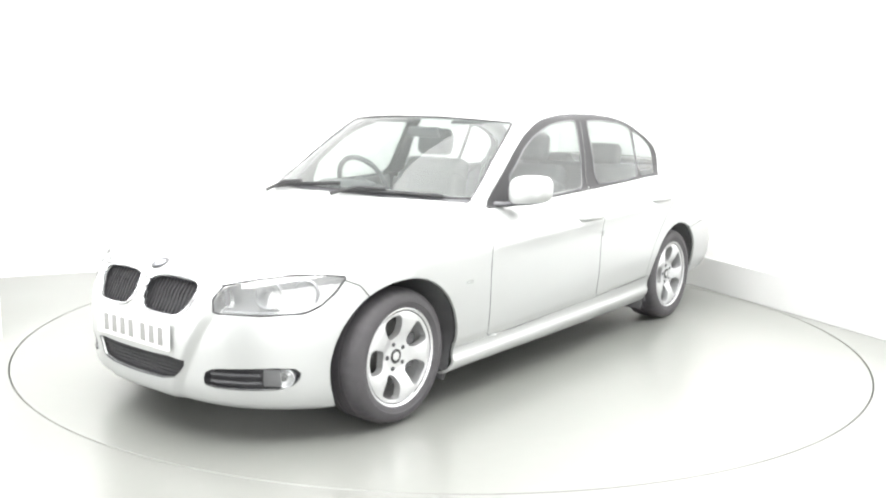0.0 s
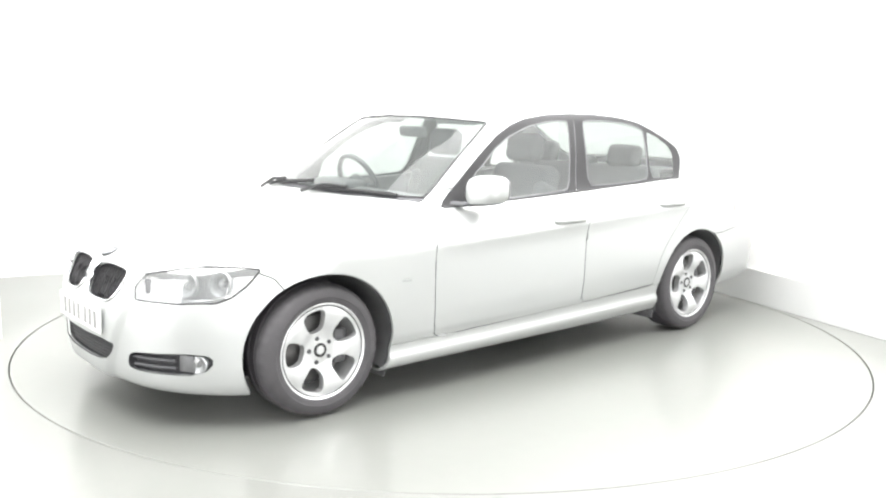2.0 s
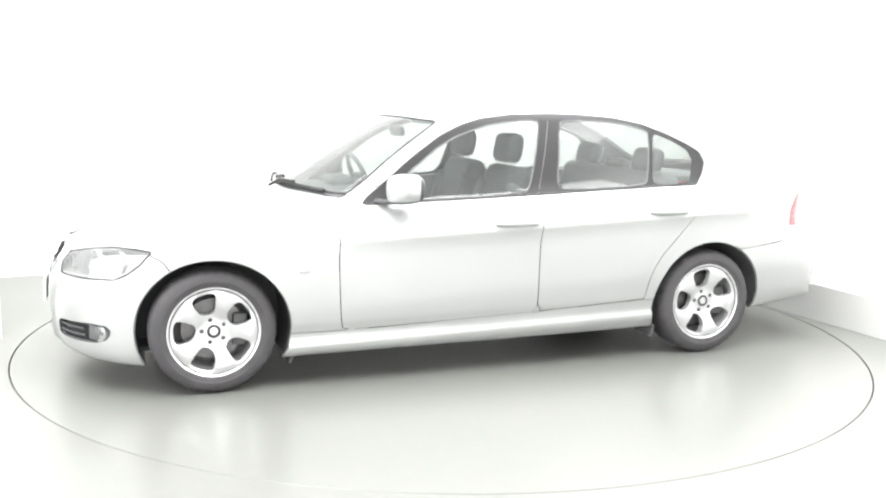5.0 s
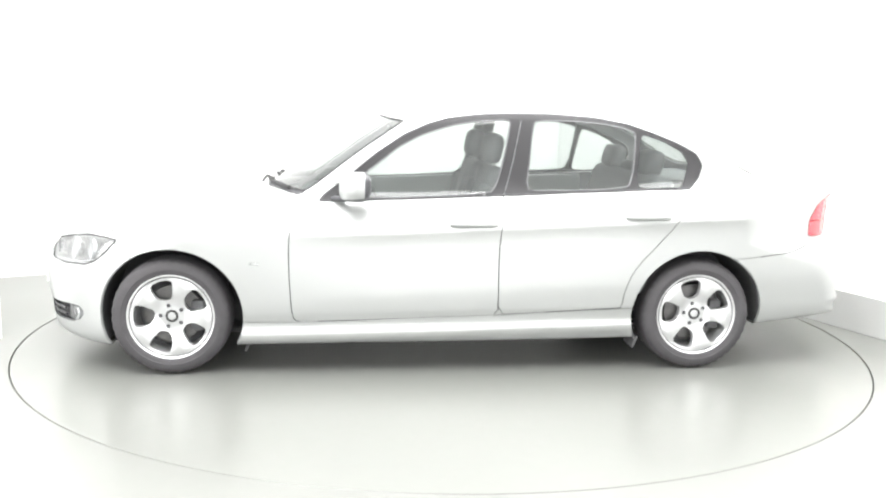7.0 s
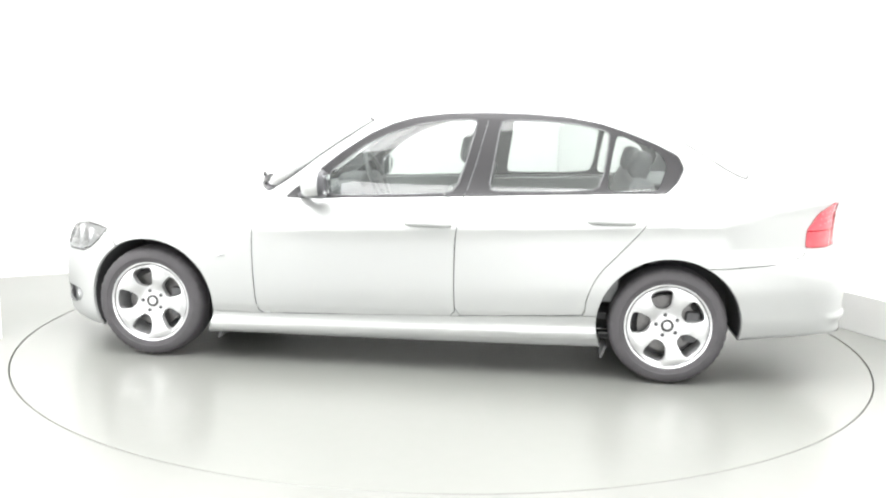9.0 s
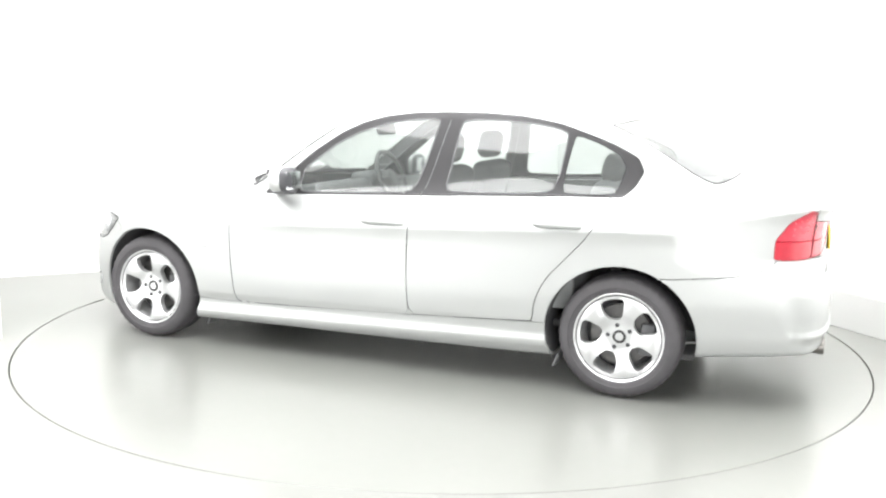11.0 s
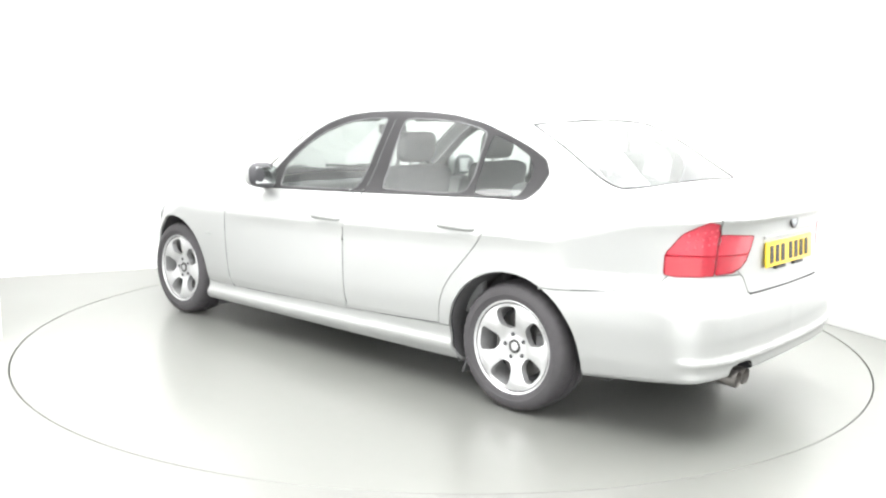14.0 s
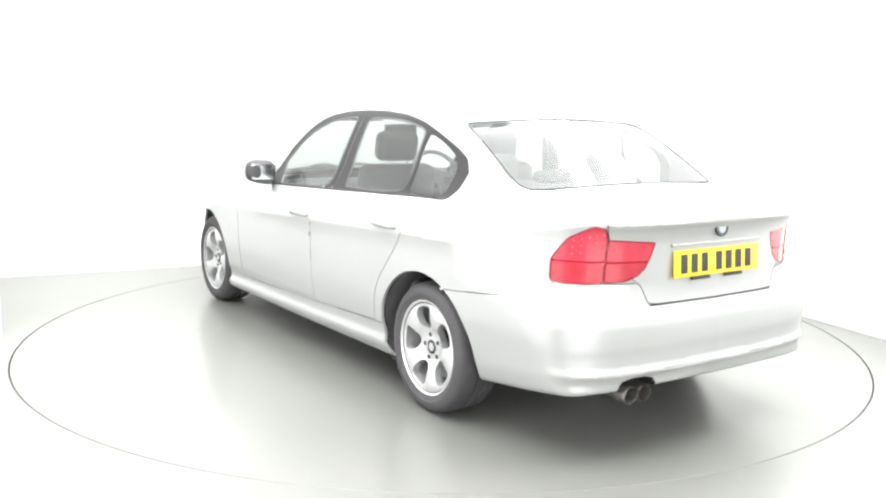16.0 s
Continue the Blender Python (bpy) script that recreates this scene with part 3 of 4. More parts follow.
def hole_outline(turn):
    shape = [(0.086, 0.0), (0.089, 0.022), (0.100, 0.036), (0.140, 0.052), (0.176, 0.060), (0.190, 0.044), (0.195, 0.0), (0.190, -0.040), (0.176, -0.058), (0.140, -0.055), (0.109, -0.043), (0.092, -0.022)]
    c, s = math.cos(turn), math.sin(turn)
    return rounded([(r * c - t * s, r * s + t * c) for r, t in shape], 1)


def build_wheel():
    """One wheel, its outer face towards +y, its middle at the origin."""
    hub = new("wheel")
    bm = lathe(bmesh.new(), [(0.205, -0.10), (0.212, -0.105), (0.25, -0.112), (0.285, -0.104), (0.300, -0.085), (0.304, -0.06), (0.305, -0.032), (0.298, -0.030), (0.298, -0.022), (0.305, -0.020),
                             (0.305, 0.018), (0.298, 0.020), (0.298, 0.028), (0.305, 0.030), (0.304, 0.06), (0.299, 0.084), (0.292, 0.096), (0.282, 0.104), (0.262, 0.111), (0.247, 0.112), (0.244, 0.109), (0.236, 0.108), (0.226, 0.103), (0.218, 0.101), (0.206, 0.094)], 120)
    for v in bm.verts:
        turn = round(math.atan2(v.co.z, v.co.x) / (2 * math.pi) * 120)
        if 0.05 < abs(v.co.y) < 0.098 and math.hypot(v.co.x, v.co.z) > 0.29 and turn % 3 == 0:
            v.co.x *= 0.984
            v.co.z *= 0.984
    for v in bm.verts:
        v.co.x, v.co.z = v.co.x * 0.986, v.co.z * 0.986
    part("tyre", bm, RUBBER, hub, "black rubber tyre")
    # barrel and outer lip
    bm = lathe(bmesh.new(), [(0.205, -0.10), (0.195, -0.09), (0.188, 0.0), (0.198, 0.06), (0.205, 0.088), (0.219, 0.092), (0.226, 0.098), (0.227, 0.101), (0.223, 0.103), (0.218, 0.100), (0.210, 0.092), (0.204, 0.086)], 96)
    for v in bm.verts:
        v.co.x, v.co.z = v.co.x * RIM, v.co.z * RIM
    part("rim", bm, ALLOY, hub, "silver alloy rim")
    # spoke face: a dished disc with five openings
    dish = curve((0.0, 0.070), (0.035, 0.070), (0.06, 0.068), (0.085, 0.074), (0.13, 0.090), (0.18, 0.096), (0.208, 0.094))
    bm = bmesh.new()
    radii, n = [0.0305] + [0.04 + 0.014 * k for k in range(13)], 90
    rows = [[bm.verts.new((r * math.cos(2 * math.pi * k / n), 0, r * math.sin(2 * math.pi * k / n))) for k in range(n)] for r in radii]
    for a, b in zip(rows, rows[1:]):
        for k in range(n):
            bm.faces.new((a[k], b[k], b[(k + 1) % n], a[(k + 1) % n]))
    holes = [hole_outline(radians(72 * k)) for k in range(5)]
    for hole in holes:
        score(bm, hole, 0, 2, lambda c: True)
    gone = [f for f in bm.faces if any(inside(hole, f.calc_center_median().x, f.calc_center_median().z) for hole in holes)]
    bmesh.ops.delete(bm, geom=gone, context="FACES")
    bmesh.ops.remove_doubles(bm, verts=bm.verts, dist=0.0025)
    bmesh.ops.dissolve_degenerate(bm, edges=bm.edges, dist=0.001)
    for v in bm.verts:
        far = math.hypot(v.co.x, v.co.z)
        crown = max(0.0, min(1.0, (far - 0.07) / 0.05)) * max(0.0, min(1.0, (0.208 - far) / 0.02))
        v.co.y = float(dish(far)) - 0.007 * crown * math.cos(5 * math.atan2(v.co.z, v.co.x))
    bmesh.ops.recalc_face_normals(bm, faces=bm.faces)
    if sum(f.normal.y for f in bm.faces) < 0:
        bmesh.ops.reverse_faces(bm, faces=bm.faces)
    bmesh.ops.triangulate(bm, faces=[f for f in bm.faces if len(f.verts) > 4])
    rim_edges = [e for e in bm.edges if len(e.link_faces) == 1]
    made = bmesh.ops.extrude_edge_only(bm, edges=rim_edges)
    for v in made["geom"]:
        if isinstance(v, bmesh.types.BMVert):
            v.co.y -= 0.035
    for v in bm.verts:
        v.co.x, v.co.z = v.co.x * RIM, v.co.z * RIM
    part("spoke_face", bm, ALLOY, hub, "five-spoke silver alloy wheel face")
    part("centre_cap", lathe(bmesh.new(), [(0.0, 0.074), (0.018, 0.074), (0.020, 0.072)], 32), ALLOY, hub, "round wheel cap badge")
    part("cap_ring", lathe(bmesh.new(), [(0.020, 0.073), (0.028, 0.074), (0.0325, 0.072), (0.0325, 0.060)], 32), INK, hub, "black wheel cap ring")
    for k in range(5):
        a = radians(72 * k + 0)
        part("wheel_bolt", lathe(bmesh.new(), [(0.0, 0.0735), (0.009, 0.0735), (0.0105, 0.070)], 12, Matrix.Translation((0.056 * math.cos(a), 0, 0.056 * math.sin(a)))), TRIM, hub)
    part("brake_disc", lathe(bmesh.new(), [(0.0, 0.030), (0.075, 0.030), (0.08, 0.016), (0.148, 0.016), (0.150, 0.004), (0.148, -0.008), (0.0, -0.008)], 48), STEEL, hub, "grey steel brake disc")
    bm = bmesh.new()
    box(bm, (0.07, 0.07, 0.16), pose(-0.125, 0.01, 0.0), 0.015)
    part("brake_caliper", bm, LINER, hub)
    part("wheel_back", lathe(bmesh.new(), [(0.0, -0.05), (0.19, -0.05)], 32), LINER, hub)
    a = radians(-30)
    part("valve", tube(bmesh.new(), [(0.196 * math.cos(a), 0.078, 0.196 * math.sin(a)), (0.176 * math.cos(a), 0.096, 0.176 * math.sin(a))], 0.0035), TRIM, hub)
    hub.parent = car
    return hub


wheel = build_wheel()
wheel.matrix_basis = pose(WHEEL_X, 0.728, 0.3005) @ pose(0, 0, 0, 0, -2, 0)
copy_thing(wheel, pose(-WHEEL_X, 0.728, 0.3005) @ pose(0, 0, 0, 0, -5, 0))
copy_thing(wheel, pose(WHEEL_X, -0.728, 0.3005, 0, 0, 180))
copy_thing(wheel, pose(-WHEEL_X, -0.728, 0.3005, 0, 0, 180))

# wheel wells
for s in (1, -1):
    for x in (WHEEL_X, -WHEEL_X):
        bm = bmesh.new()
        n = 40
        a0, a1 = (radians(-24), radians(190)) if x < 0 else (radians(-24), radians(204))
        rows = []
        for r, y in ((ARCH - 0.003, 0.0), (ARCH + 0.003, 0.004), (ARCH + 0.004, 0.05), (ARCH + 0.004, 0.42), (0.05, 0.42)):
            row = []
            for k in range(n + 1):
                a = a0 + (a1 - a0) * k / n
                px, pz = x + ARCH_WIDE * r * math.cos(a), WHEEL_Z + r * math.sin(a)
                edge = on_side(x + ARCH_WIDE * (ARCH + 0.008) * math.cos(a), max(WHEEL_Z + (ARCH + 0.008) * math.sin(a), 0.22)) - 0.016
                row.append(bm.verts.new((px, s * (edge - y), pz)))
            rows.append(row)
        for a, b in zip(rows, rows[1:]):
            for k in range(n):
                bm.faces.new((a[k], a[k + 1], b[k + 1], b[k]))
        part("wheel_arch_liner", bm, LINER, car, "dark plastic wheel arch liner")
# ---- front details ----
def find(name):
    return [o for o in car.children if o.name.split(".")[0] == name]


def seat_at(x, y, z, nx, ny, nz):
    """A pose with its y axis along a surface's normal, for round badges and lamps."""
    q = Vector((nx, ny, nz)).to_track_quat("Y", "Z")
    return Matrix.Translation((x, y, z)) @ q.to_matrix().to_4x4()


def bars(parent, at, mat):
    """A number plate's writing as seven plain bars."""
    y = -0.212
    for k in range(7):
        bm = box(bmesh.new(), (0.003, 0.037, 0.076), at @ pose(0, y + 0.025, 0), 0.0012, 1)
        part("bar", bm, mat, parent)
        y += 0.061 + (0.026 if k == 3 else 0)


for grille, s in zip(find("kidney_grille"), (1, -1)):
    path = [(on_nose(y, z) + 0.002, s * y, z) for y, z in kidney]
    part("chrome_surround", tube(bmesh.new(), path, 0.007, True, 8), CHROME, grille, "chrome grille surround")
    for k in range(13):
        y = 0.048 + 0.0215 * k
        zs = [z for z in np.arange(0.505, 0.67, 0.003) if inside(kidney, y, z)]
        if len(zs) > 4:
            pts = [(on_nose(y, z) - 0.020, s * y, z - 0.010) for z in (zs[3], zs[len(zs) // 3], zs[2 * len(zs) // 3], zs[-3])]
            part("slat", tube(bmesh.new(), pts, 0.0042, False, 6, 1.0), SATIN, grille)
low = find("lower_grille")[0]
for z in (0.268, 0.284, 0.300, 0.316, 0.332):
    ys = [y for y in np.arange(-0.31, 0.311, 0.02) if inside(lower, y, z)]
    part("slat", tube(bmesh.new(), [(on_nose(y, z) - 0.018, y, z) for y in ys], 0.0035, False, 5), SATIN, low)
for recess, s in zip(find("fog_recess"), (1, -1)):
    for z in (0.268, 0.300):
        part("slat", tube(bmesh.new(), [(on_nose(y, z) - 0.012, s * y, z) for y in np.arange(0.41, 0.60, 0.03)], 0.007, False, 6), TRIM, recess)
    y, z = 0.655, 0.287
    m = seat_at(on_nose(y, z) - 0.012, s * y, z, 0.8, s * 0.6, 0)
    lamp = part("fog_light", lathe(bmesh.new(), [(0.0, -0.02), (0.02, -0.014), (0.032, 0.0), (0.036, 0.004), (0.041, 0.0), (0.041, -0.03)], 32, m), REFLECTOR, car, "round fog light with chrome bowl")
    part("fog_lens", lathe(bmesh.new(), [(0.0, 0.008), (0.02, 0.006), (0.033, 0.002)], 32, m), LENS, lamp, "clear fog light lens")
    bm = bmesh.new()
    box(bm, (0.02, 0.075, 0.075), seat_at(on_nose(0.61, z) - 0.035, s * 0.612, z, 0.85, s * 0.5, 0) @ pose(0, 0, 0, 0, 0, 90), 0.008)
    part("fog_housing", bm, LAMP_GREY, lamp, "dark grey fog light housing")
for lens, s in zip(find("headlight"), (1, -1)):
    part("lamp_bowl", sunk(skin["headlight"], s, (-0.06, -s * 0.03, 0)), BOWL, lens, "pale grey headlight housing")
    for y, z, r in ((0.575, 0.618, 0.053), (0.675, 0.622, 0.050)):
        m = seat_at(on_nose(y, z) - 0.035, s * y, z, 0.88, s * 0.45, 0.1)
        part("reflector", lathe(bmesh.new(), [(0.008, -0.040), (0.03, -0.032), (r * 0.8, -0.012), (r, 0.006), (r + 0.006, 0.008), (r + 0.006, -0.01)], 36, m), REFLECTOR, lens, "round chrome reflector")
        part("lamp_ring", lathe(bmesh.new(), [(r - 0.002, 0.006), (r + 0.003, 0.011), (r + 0.008, 0.006)], 36, m), BOWL, lens, "pale grey lamp ring")
        part("bulb", lathe(bmesh.new(), [(0.0, 0.0), (0.012, -0.004), (0.016, -0.03)], 16, m), BOWL, lens)
    # dark strip added to draw the shaded shut line round the lens
    part("lens_gasket", tube(bmesh.new(), [(on_nose(y, z) + 0.0005, s * y, z) for y, z in head], 0.004, True, 6), SEAL_GAP, lens, "thin dark strip for the shut line round the lens")
    y0 = [(0.445, 0.556), (0.50, 0.553), (0.60, 0.553), (0.68, 0.560), (0.73, 0.582)]
    part("lamp_trim", tube(bmesh.new(), [(on_nose(y, z) - 0.012, s * y, z) for y, z in y0], 0.006, False, 6), CHROME, lens, "bright lower lamp trim")
    a = [(0.46, 0.575), (0.445, 0.635)]
    part("indicator", tube(bmesh.new(), [(on_nose(y, z) - 0.02, s * y, z) for y, z in a], 0.02, False, 8), LAMP_GREY, lens, "grey indicator section")

x = max(on_nose(0.0, z) for z in (0.38, 0.40, 0.42, 0.44, 0.46, 0.485))
plate = part("front_number_plate", box(bmesh.new(), (0.010, 0.52, 0.111), pose(x + 0.006, 0, 0.432), 0.004), PLATE_W, car, "white front plate with plain bars")
bars(plate, pose(x + 0.0112, 0, 0.432), CHAR)


def badge(name, at, r):
    b = part(name, lathe(bmesh.new(), [(0.0, 0.004), (r * 0.62, 0.004), (r * 0.64, 0.002)], 32, at), BADGE_BLUE, car, "round enamel badge without lettering")
    part("badge_ring", lathe(bmesh.new(), [(r * 0.63, 0.003), (r * 0.92, 0.005), (r, 0.002), (r, -0.004)], 32, at), TRIM, b, "black badge ring")


badge("bonnet_badge", seat_at(2.0, 0.0, on_top(2.0, 0) + 0.001, 0.34, 0, 0.94), 0.039)
badge("boot_badge", seat_at(on_tail(0, 0.912) + 0.001, 0, 0.912, -1, 0, 0.12), 0.038)

# ---- rear details ----
x = on_tail(0.0, 0.775)
plate = part("rear_number_plate", box(bmesh.new(), (0.010, 0.52, 0.111), pose(x - 0.004, 0, 0.776, 0, 4, 0), 0.004), PLATE_Y, car, "yellow rear plate with plain bars")
bars(plate, pose(x - 0.0102, 0, 0.776, 0, 4, 0), INK)
for y in (-0.10, 0.10):
    part("plate_bracket", box(bmesh.new(), (0.016, 0.11, 0.014), pose(x - 0.006, y + 0.0, 0.713), 0.004), INK, plate, "black plate bracket")
part("boot_handle_trim", tube(bmesh.new(), [(on_tail(y, 0.852) - 0.002, y, 0.852) for y in np.arange(-0.27, 0.271, 0.03)], 0.009, False, 8, 0.8), PAINT, car)
part("boot_lip", tube(bmesh.new(), [(on_tail(y, 0.95) + 0.018, y, 0.972 - 0.09 * y * y) for y in np.arange(-0.54, 0.541, 0.04)], [0.004 + 0.008 * min(1, 4 * (0.56 - abs(y))) for y in np.arange(-0.54, 0.541, 0.04)], False, 8, 0.6), PAINT, car)
for name, outline in (("tail_light", tail_out), ("boot_light", tail_in)):
    for lamp, s in zip(find(name), (1, -1)):
        part("lens_edge", tube(bmesh.new(), [(on_tail(y, z) - 0.0005, s * y, z) for y, z in outline], 0.0026, True, 6), RED_EDGE, lamp, "dark red lens edge")
        if name == "tail_light":
            for r in range(3):
                for c in range(5):
                    y, z = 0.568 + 0.020 * c, 0.905 - 0.028 * r - 0.006 * c
                    if inside(outline, y + 0.012, z):
                        part("diode", lathe(bmesh.new(), [(0.0, 0.003), (0.004, 0.002), (0.006, -0.001)], 10, seat_at(on_tail(y, z), s * y, z, -0.9, s * 0.4, 0.1)), RED_GLOW, lamp)
for y in (0.395, 0.470):
    bm = tube(bmesh.new(), [(-1.85, y, 0.235), (-2.1, y, 0.262), (-2.19, y, 0.278)], 0.028, False, 20)
    pipe = part("exhaust_pipe", bm, STEEL, car, "grey steel exhaust pipe")
    bm = bmesh.new()
    m = seat_at(-2.182, y, 0.281, -1, 0, -0.05)
    lathe(bm, [(0.029, 0.0), (0.034, 0.01), (0.036, 0.11), (0.0345, 0.114), (0.033, 0.11), (0.031, 0.02), (0.0, 0.02)], 32, m)
    part("tail_pipe", bm, PIPE, pipe, "dulled steel tail pipe end")
bm = bmesh.new()
box(bm, (0.34, 0.62, 0.15), pose(-2.0, 0.2, 0.31), 0.05, 4)
part("silencer", bm, STEEL, car, "grey steel exhaust silencer")
bm = bmesh.new()
box(bm, (3.6, 1.0, 0.03), pose(0.1, 0, 0.155), 0.01)
part("underbody", bm, LINER, car, "dark underbody")

# ---- sides ----
for s in (1, -1):
    for name, x0, x1, z in (("front", -0.030, -0.270, 0.790), ("rear", -0.948, -1.184, 0.831)):
        mid = (x0 + x1) / 2
        y = on_side(mid, z)
        door = find(name + "_door")[0 if s > 0 else 1]
        xs = np.linspace(x0, x1, 13)
        grip = [(x, s * (on_side(x, z) + 0.006 + 0.020 * math.sin(math.pi * k / 12) ** 0.5), z + 0.004 * math.sin(math.pi * k / 12)) for k, x in enumerate(xs)]
        part("door_handle", tube(bmesh.new(), grip, [0.010 + 0.009 * math.sin(math.pi * k / 12) ** 0.5 for k in range(13)], False, 10), PAINT, door, "body-coloured door handle")
        arc = [(mid + 0.080 * math.cos(radians(a)), 0.006 + 0.034 * math.sin(radians(a))) for a in range(10, 171, 10)]
        # grey arc stands for the recess's shade; the door has no hollow here
        part("handle_recess_edge", tube(bmesh.new(), [(x, s * (on_side(x, z + h) + 0.0016), z + h) for x, h in arc], 0.0020, False, 5), BOWL, door, "grey arc painted as the grip recess's shade")
    # door mirror
    root = Vector((0.53, s * 0.735, 0.905))
    c = Vector((0.425, s * 0.872, 0.972))

    def shell(cuts, inflate=1.0):
        bm = bmesh.new()
        bmesh.ops.create_uvsphere(bm, u_segments=40, v_segments=24, radius=1.0)
        for v in bm.verts:
            p = [math.copysign(abs(k) ** 0.62, k) for k in v.co]
            taper = 1 - 0.12 * p[1] * s
            x = p[0] * 0.095 if p[0] > 0 else p[0] * 0.05
            v.co = c + Vector((x * inflate - 0.03 * p[1] * s * (1 if p[0] > 0 else 0.4), p[1] * 0.100 * inflate, p[2] * 0.075 * taper * inflate + 0.01 * p[1] * s))
        for co, no in cuts:
            bmesh.ops.bisect_plane(bm, geom=[*bm.verts, *bm.edges, *bm.faces], plane_co=c + Vector(co), plane_no=no, clear_inner=True)
        return bm
    mirror = part("door_mirror", shell([((-0.02, 0, 0), (1, 0, 0)), ((0, 0, -0.052), (0.15, 0, 1))], 1.0), PAINT, car, "silver door mirror cap")
    part("mirror_shell", shell([], 0.97), TRIM, mirror, "black mirror housing")
    part("mirror_glass", box(bmesh.new(), (0.006, 0.14, 0.095), pose(c.x - 0.047, c.y, c.z + 0.004), 0.002), CHROME, mirror, "mirror glass")
    part("mirror_arm", tube(bmesh.new(), [root + Vector((0.03, -s * 0.03, -0.005)), root + Vector((0.0, s * 0.03, -0.004)), c + Vector((0.005, -s * 0.02, -0.058))], [0.030, 0.024, 0.03], False, 12, 0.55), TRIM, mirror, "black mirror arm")
    m = seat_at(0.955, s * (on_side(0.955, 0.583) + 0.001), 0.583, 0, s, 0)
    part("side_repeater", box(bmesh.new(), (0.050, 0.008, 0.016), m, 0.003), LENS, car, "small clear side repeater")
    # mouldings: skirt ledge and the dark seal under the windows
    part("window_seal", tube(bmesh.new(), [(x, s * (on_side(x, 0.914 - 0.043 * x) + 0.001), 0.9145 - 0.043 * x) for x in np.arange(0.62, -1.33, -0.065)], 0.006, False, 6), SEAL_GAP, car, "black window seal")
    # small flaps before the wheels' lower edge
    for x in (1.0, -1.06):
        part("mud_flap", box(bmesh.new(), (0.012, 0.16, 0.07), pose(x - 0.0, s * 0.70, 0.14, 0, -20, 0), 0.004), LINER, car)

# dark strips added along the shut lines for the shade in the gaps
def dense(points, step=0.03):
    out = []
    for a, b in zip(points, points[1:]):
        n = max(1, math.ceil(math.dist(a, b) / step))
        out += [(a[0] + (b[0] - a[0]) * k / n, a[1] + (b[1] - a[1]) * k / n) for k in range(n)]
    return out + [points[-1]]


def side_joint(name, outline, s, parent, radius, mat, sunk_by=0.001):
    pts = [(x, s * (on_side(x, z) - sunk_by), z) for x, z in dense(outline)]
    part(name, tube(bmesh.new(), pts, radius, False, 6), mat, parent, "thin strip along a shut line")


for s, k in ((1, 0), (-1, 1)):
    side_joint("door_seal", [(0.740, 0.872), (0.771, 0.778), (0.784, 0.683), (0.781, 0.508), (0.769, 0.31), (0.75, 0.281), (0.66, 0.279), (0.185, 0.2935), (-0.20, 0.3065), (-0.285, 0.3095)], s, find("front_door")[k], 0.0024, SEAL_GAP)
    side_joint("door_seal", [(-0.322, 0.925), (-0.289, 0.72), (-0.287, 0.579), (-0.290, 0.42), (-0.293, 0.315), (-0.40, 0.3155), (-0.699, 0.3305), (-0.90, 0.3425), (-0.953, 0.347)], s, find("rear_door")[k], 0.0020, SEAL_GAP)
    side_joint("bumper_seal", [(-1.70, 0.6185), (-1.88, 0.640), (-2.01, 0.667)], s, find("rear_bumper")[0], 0.0014, SEAL_GAP)
    # rubber channels round the door glass and the gap between the doors on the pillar
    for name, outline in (("front_window", window_f), ("rear_window", window_r)):
        pts = [(x, s * (on_side(x, z) + 0.001), z) for x, z in dense(outline + outline[:1], 0.05)[:-1]]
        part("glass_channel", tube(bmesh.new(), pts, 0.0045, True, 6), LAMP_GREY, find(name)[k], "grey rubber glass channel")
    side_joint("pillar_gap", [(-0.332, 0.955), (-0.372, 1.09), (-0.425, 1.31)], s, find("window_surround")[k], 0.003, LAMP_GREY, 0.001)
pts = [(x, y, on_top(x, y)) for x, y in dense([(1.60, 0.722), (1.67, 0.708), (1.80, 0.64), (1.97, 0.45), (2.02, 0.35)])]
for s in (1, -1):
    part("bonnet_seal", tube(bmesh.new(), [(x, s * y, z) for x, y, z in pts], 0.0022, False, 6), SEAL_GAP, find("bonnet")[0], "thin strip along a shut line")
part("boot_seal", tube(bmesh.new(), [(on_tail(y, 0.624) - 0.001, y, 0.6235) for y in np.arange(-0.37, 0.371, 0.037)], 0.004, False, 6), SEAL_GAP, find("boot_lid")[0], "dark strip for the shaded gap under the boot lid")

# roof aerial
bm = bmesh.new()
for v in bmesh.ops.create_uvsphere(bm, u_segments=20, v_segments=12, radius=1.0)["verts"]:
    p = v.co.copy()
    h = max(0.0, p.z)
    v.co = Vector((-1.115 + 0.06 * p.x * (1 - 0.3 * h) - 0.022 * h, 0.024 * p.y * (1 - 0.6 * h), on_top(-1.115, 0) - 0.012 + 0.062 * h))
part("roof_aerial", bm, PAINT, car, "silver shark-fin roof aerial")

# wipers
for y0, y1 in ((-0.60, -0.02), (0.02, 0.585)):
    pts = []
    for k in range(13):
        y = y0 + (y1 - y0) * k / 12
        edge = 0.945 - 0.30 * y * y
        pts.append((edge - 0.045 * k / 12, y, on_top(edge - 0.045 * k / 12, y) + 0.016))
    w = part("wiper", tube(bmesh.new(), pts, 0.0085, False, 6, 1.3), WIPER, car, "black wiper blade")
    arm = [(0.985 - 0.30 * y0 * y0, y0 - 0.02, on_top(0.985 - 0.30 * y0 * y0, y0) + 0.012), (pts[3][0] + 0.02, pts[3][1], pts[3][2] + 0.022), (pts[6][0] + 0.004, pts[6][1], pts[6][2] + 0.016)]
    part("wiper_arm", tube(bmesh.new(), arm, 0.009, False, 6), WIPER, w)
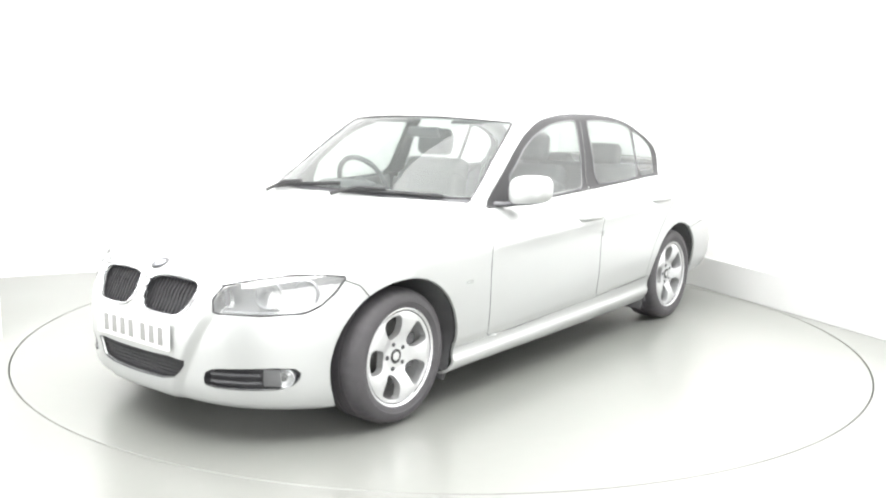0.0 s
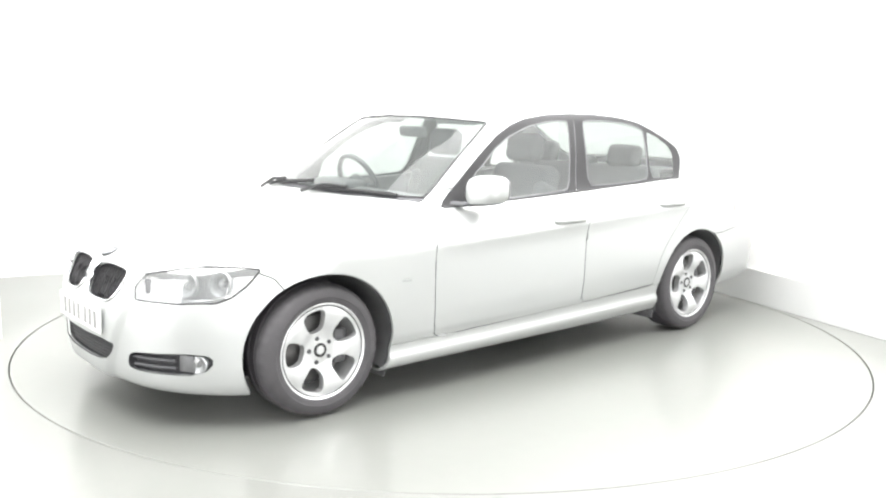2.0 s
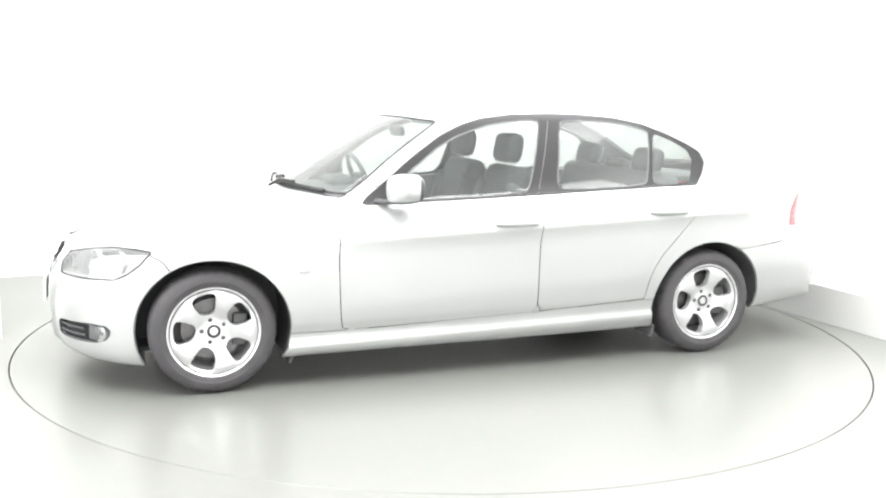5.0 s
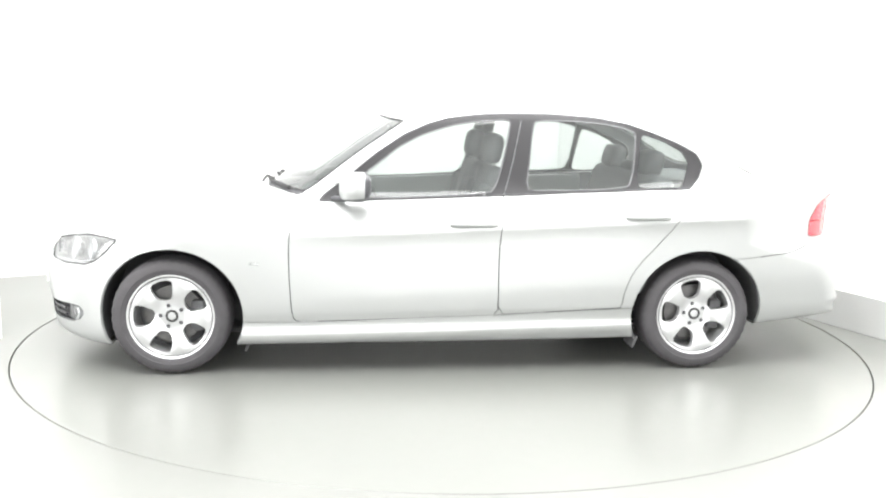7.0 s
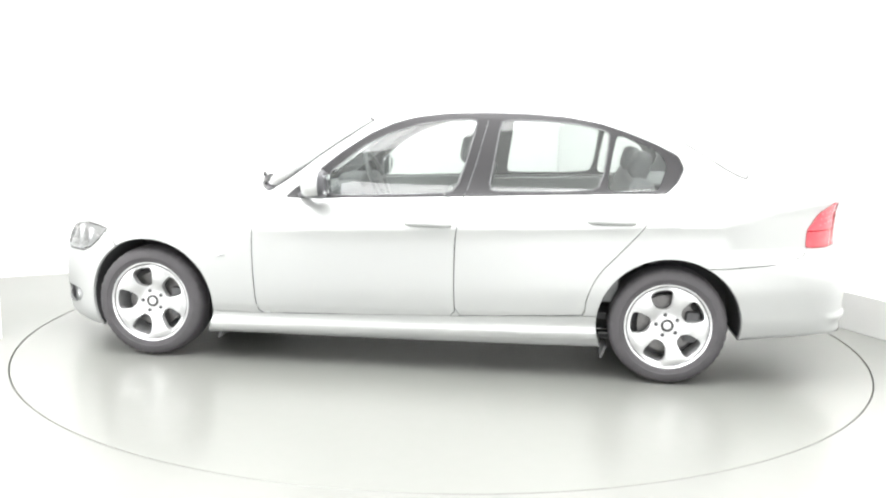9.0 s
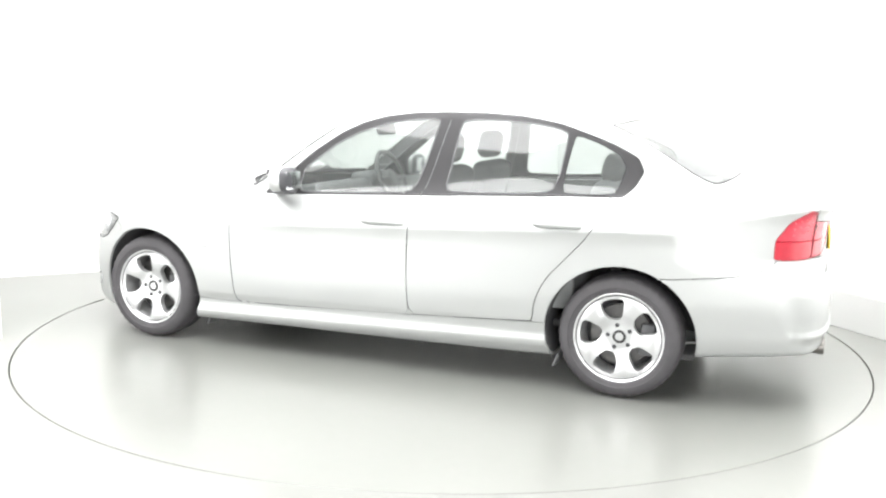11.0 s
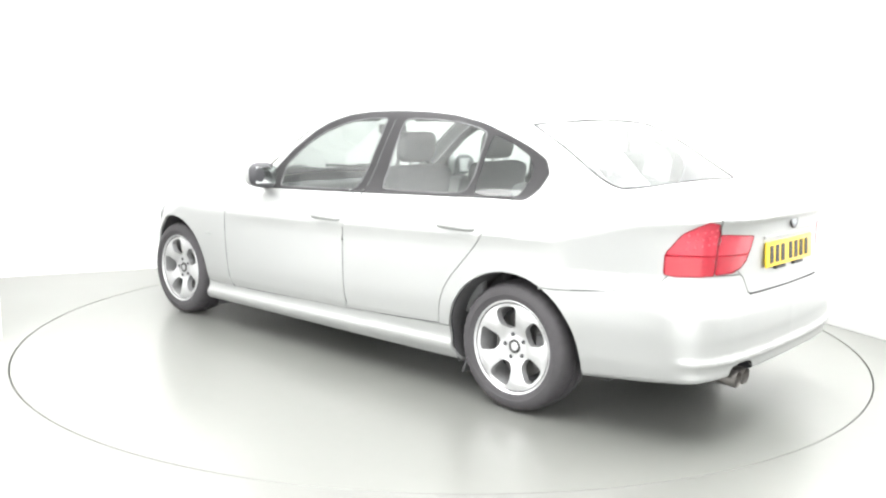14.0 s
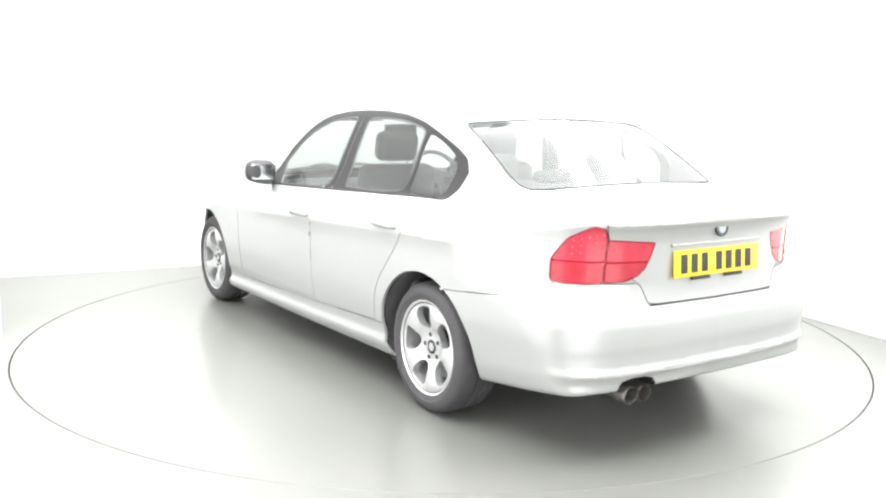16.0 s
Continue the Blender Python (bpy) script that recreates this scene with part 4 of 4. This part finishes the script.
# dark seals round the front and rear glass
path = [(x, y, on_top(x, y) + 0.003) for x, y in [p for p in shield if p[1] >= 0.02]]
path = path + [(x, -y, z) for x, y, z in reversed(path)]
part("windscreen_seal", tube(bmesh.new(), path, 0.007, True, 6, 0.6), SEAL_GAP, car, "black windscreen seal")
path = [(x, y, on_top(x, y) + 0.002) for x, y in [p for p in back_glass if p[1] >= 0.02]]
path = path + [(x, -y, z) for x, y, z in reversed(path)]
part("back_window_seal", tube(bmesh.new(), path, 0.006, True, 6, 0.6), SEAL_GAP, car, "black rear window seal")

# ---- the cabin ----
def cushion(bm, size, at, soft=0.05):
    return box(bm, size, at, soft, 4)


def build_seat(name, y):
    seat = part(name, cushion(bmesh.new(), (0.50, 0.50, 0.16), pose(0.06, y, 0.46, 0, -6, 0), 0.06), CLOTH, car, "dark grey cloth front seat")
    part("backrest", cushion(bmesh.new(), (0.13, 0.48, 0.62), pose(-0.26, y, 0.755, 0, -16, 0), 0.055), CLOTH, seat)
    for s in (1, -1):
        part("bolster", cushion(bmesh.new(), (0.15, 0.09, 0.5), pose(-0.225, y + 0.205 * s, 0.72, 0, -16, 0), 0.04), CLOTH, seat)
        part("headrest_post", tube(bmesh.new(), [(-0.325, y + 0.06 * s, 1.02), (-0.325, y + 0.06 * s, 1.10)], 0.007), CHROME, seat)
    part("headrest", cushion(bmesh.new(), (0.10, 0.26, 0.17), pose(-0.315, y, 1.155, 0, -10, 0), 0.048), CLOTH, seat)


build_seat("front_seat", 0.36)
build_seat("front_seat", -0.36)
bench = part("rear_bench", cushion(bmesh.new(), (0.50, 1.28, 0.16), pose(-0.86, 0, 0.47, 0, -6, 0), 0.06), CLOTH, car, "dark grey cloth rear bench")
part("backrest", cushion(bmesh.new(), (0.14, 1.26, 0.58), pose(-1.16, 0, 0.745, 0, -18, 0), 0.055), CLOTH, bench)
for y in (0.36, -0.36):
    part("headrest", cushion(bmesh.new(), (0.10, 0.25, 0.15), pose(-1.235, y, 1.085, 0, -14, 0), 0.045), CLOTH, bench)
part("headrest", cushion(bmesh.new(), (0.08, 0.22, 0.07), pose(-1.24, 0, 1.04, 0, -14, 0), 0.03), CLOTH, bench)
part("parcel_shelf", box(bmesh.new(), (0.44, 0.98, 0.03), pose(-1.5, 0, 0.985), 0.01), DASH, car, "dark parcel shelf")
dash = part("dashboard", cushion(bmesh.new(), (0.36, 1.30, 0.20), pose(0.60, 0, 0.80, 0, 8, 0), 0.06), DASH, car, "dark dashboard")
part("instrument_hood", cushion(bmesh.new(), (0.18, 0.36, 0.09), pose(0.50, -0.36, 0.905), 0.04), DASH, dash)
part("centre_console", cushion(bmesh.new(), (0.9, 0.22, 0.28), pose(0.15, 0, 0.48), 0.05), DASH, dash)
m = Matrix.Translation((0.36, -0.36, 0.91)) @ Euler((0, 0, radians(90))).to_matrix().to_4x4() @ pose(0, 0, 0, 24, 0, 0)
wheel_rim = part("steering_wheel", tube(bmesh.new(), [m @ Vector((0.185 * math.cos(2 * math.pi * k / 36), 0, 0.185 * math.sin(2 * math.pi * k / 36))) for k in range(36)], 0.015, True, 10), DASH, car, "dark steering wheel on the right-hand side")
part("steering_boss", lathe(bmesh.new(), [(0.0, 0.015), (0.05, 0.015), (0.065, 0.0), (0.065, -0.04), (0.0, -0.04)], 24, m), DASH, wheel_rim)
for a in (0, 180, 270):
    c, d = math.cos(radians(a)), math.sin(radians(a))
    part("steering_spoke", tube(bmesh.new(), [m @ Vector((0.05 * c, 0, 0.05 * d)), m @ Vector((0.18 * c, 0, 0.18 * d))], 0.014, False, 8), DASH, wheel_rim)
part("rear_view_mirror", cushion(bmesh.new(), (0.03, 0.23, 0.06), pose(0.24, 0, 1.235, 0, 10, 0), 0.014), DASH, car, "dark rear-view mirror")
for s in (1, -1):
    part("sun_visor", box(bmesh.new(), (0.14, 0.34, 0.015), pose(0.14, s * 0.33, 1.315, 0, 22, 0), 0.006), CARD, car)
    for x0, x1 in ((0.66, -0.27), (-0.33, -1.12)):
        part("door_card", box(bmesh.new(), (x0 - x1, 0.05, 0.55), pose((x0 + x1) / 2, s * 0.715, 0.64 - 0.02 * (x0 + x1) / 2, 0, 2.4, 0), 0.02), CARD, car, "grey door trim panel")
part("cabin_floor", box(bmesh.new(), (2.1, 1.3, 0.04), pose(-0.2, 0, 0.30), 0.01), LINER, car, "dark cabin carpet")
part("bulkhead", box(bmesh.new(), (0.05, 1.25, 0.62), pose(-1.32, 0, 0.62, 0, -18, 0), 0.01), LINER, car)
part("firewall", box(bmesh.new(), (0.05, 1.3, 0.5), pose(0.84, 0, 0.6), 0.01), LINER, car)
# ---- what moves ----
def motions():
    walk(turntable, [(t, pose(0, 0, 0, 0, 0, a)) for t, a in TURN])
    walk(car, [(t, pose(0, 0, 0, 0, 0, a) @ pose(CAR_AT[0], CAR_AT[1], TABLE_TOP)) for t, a in TURN])


motions()
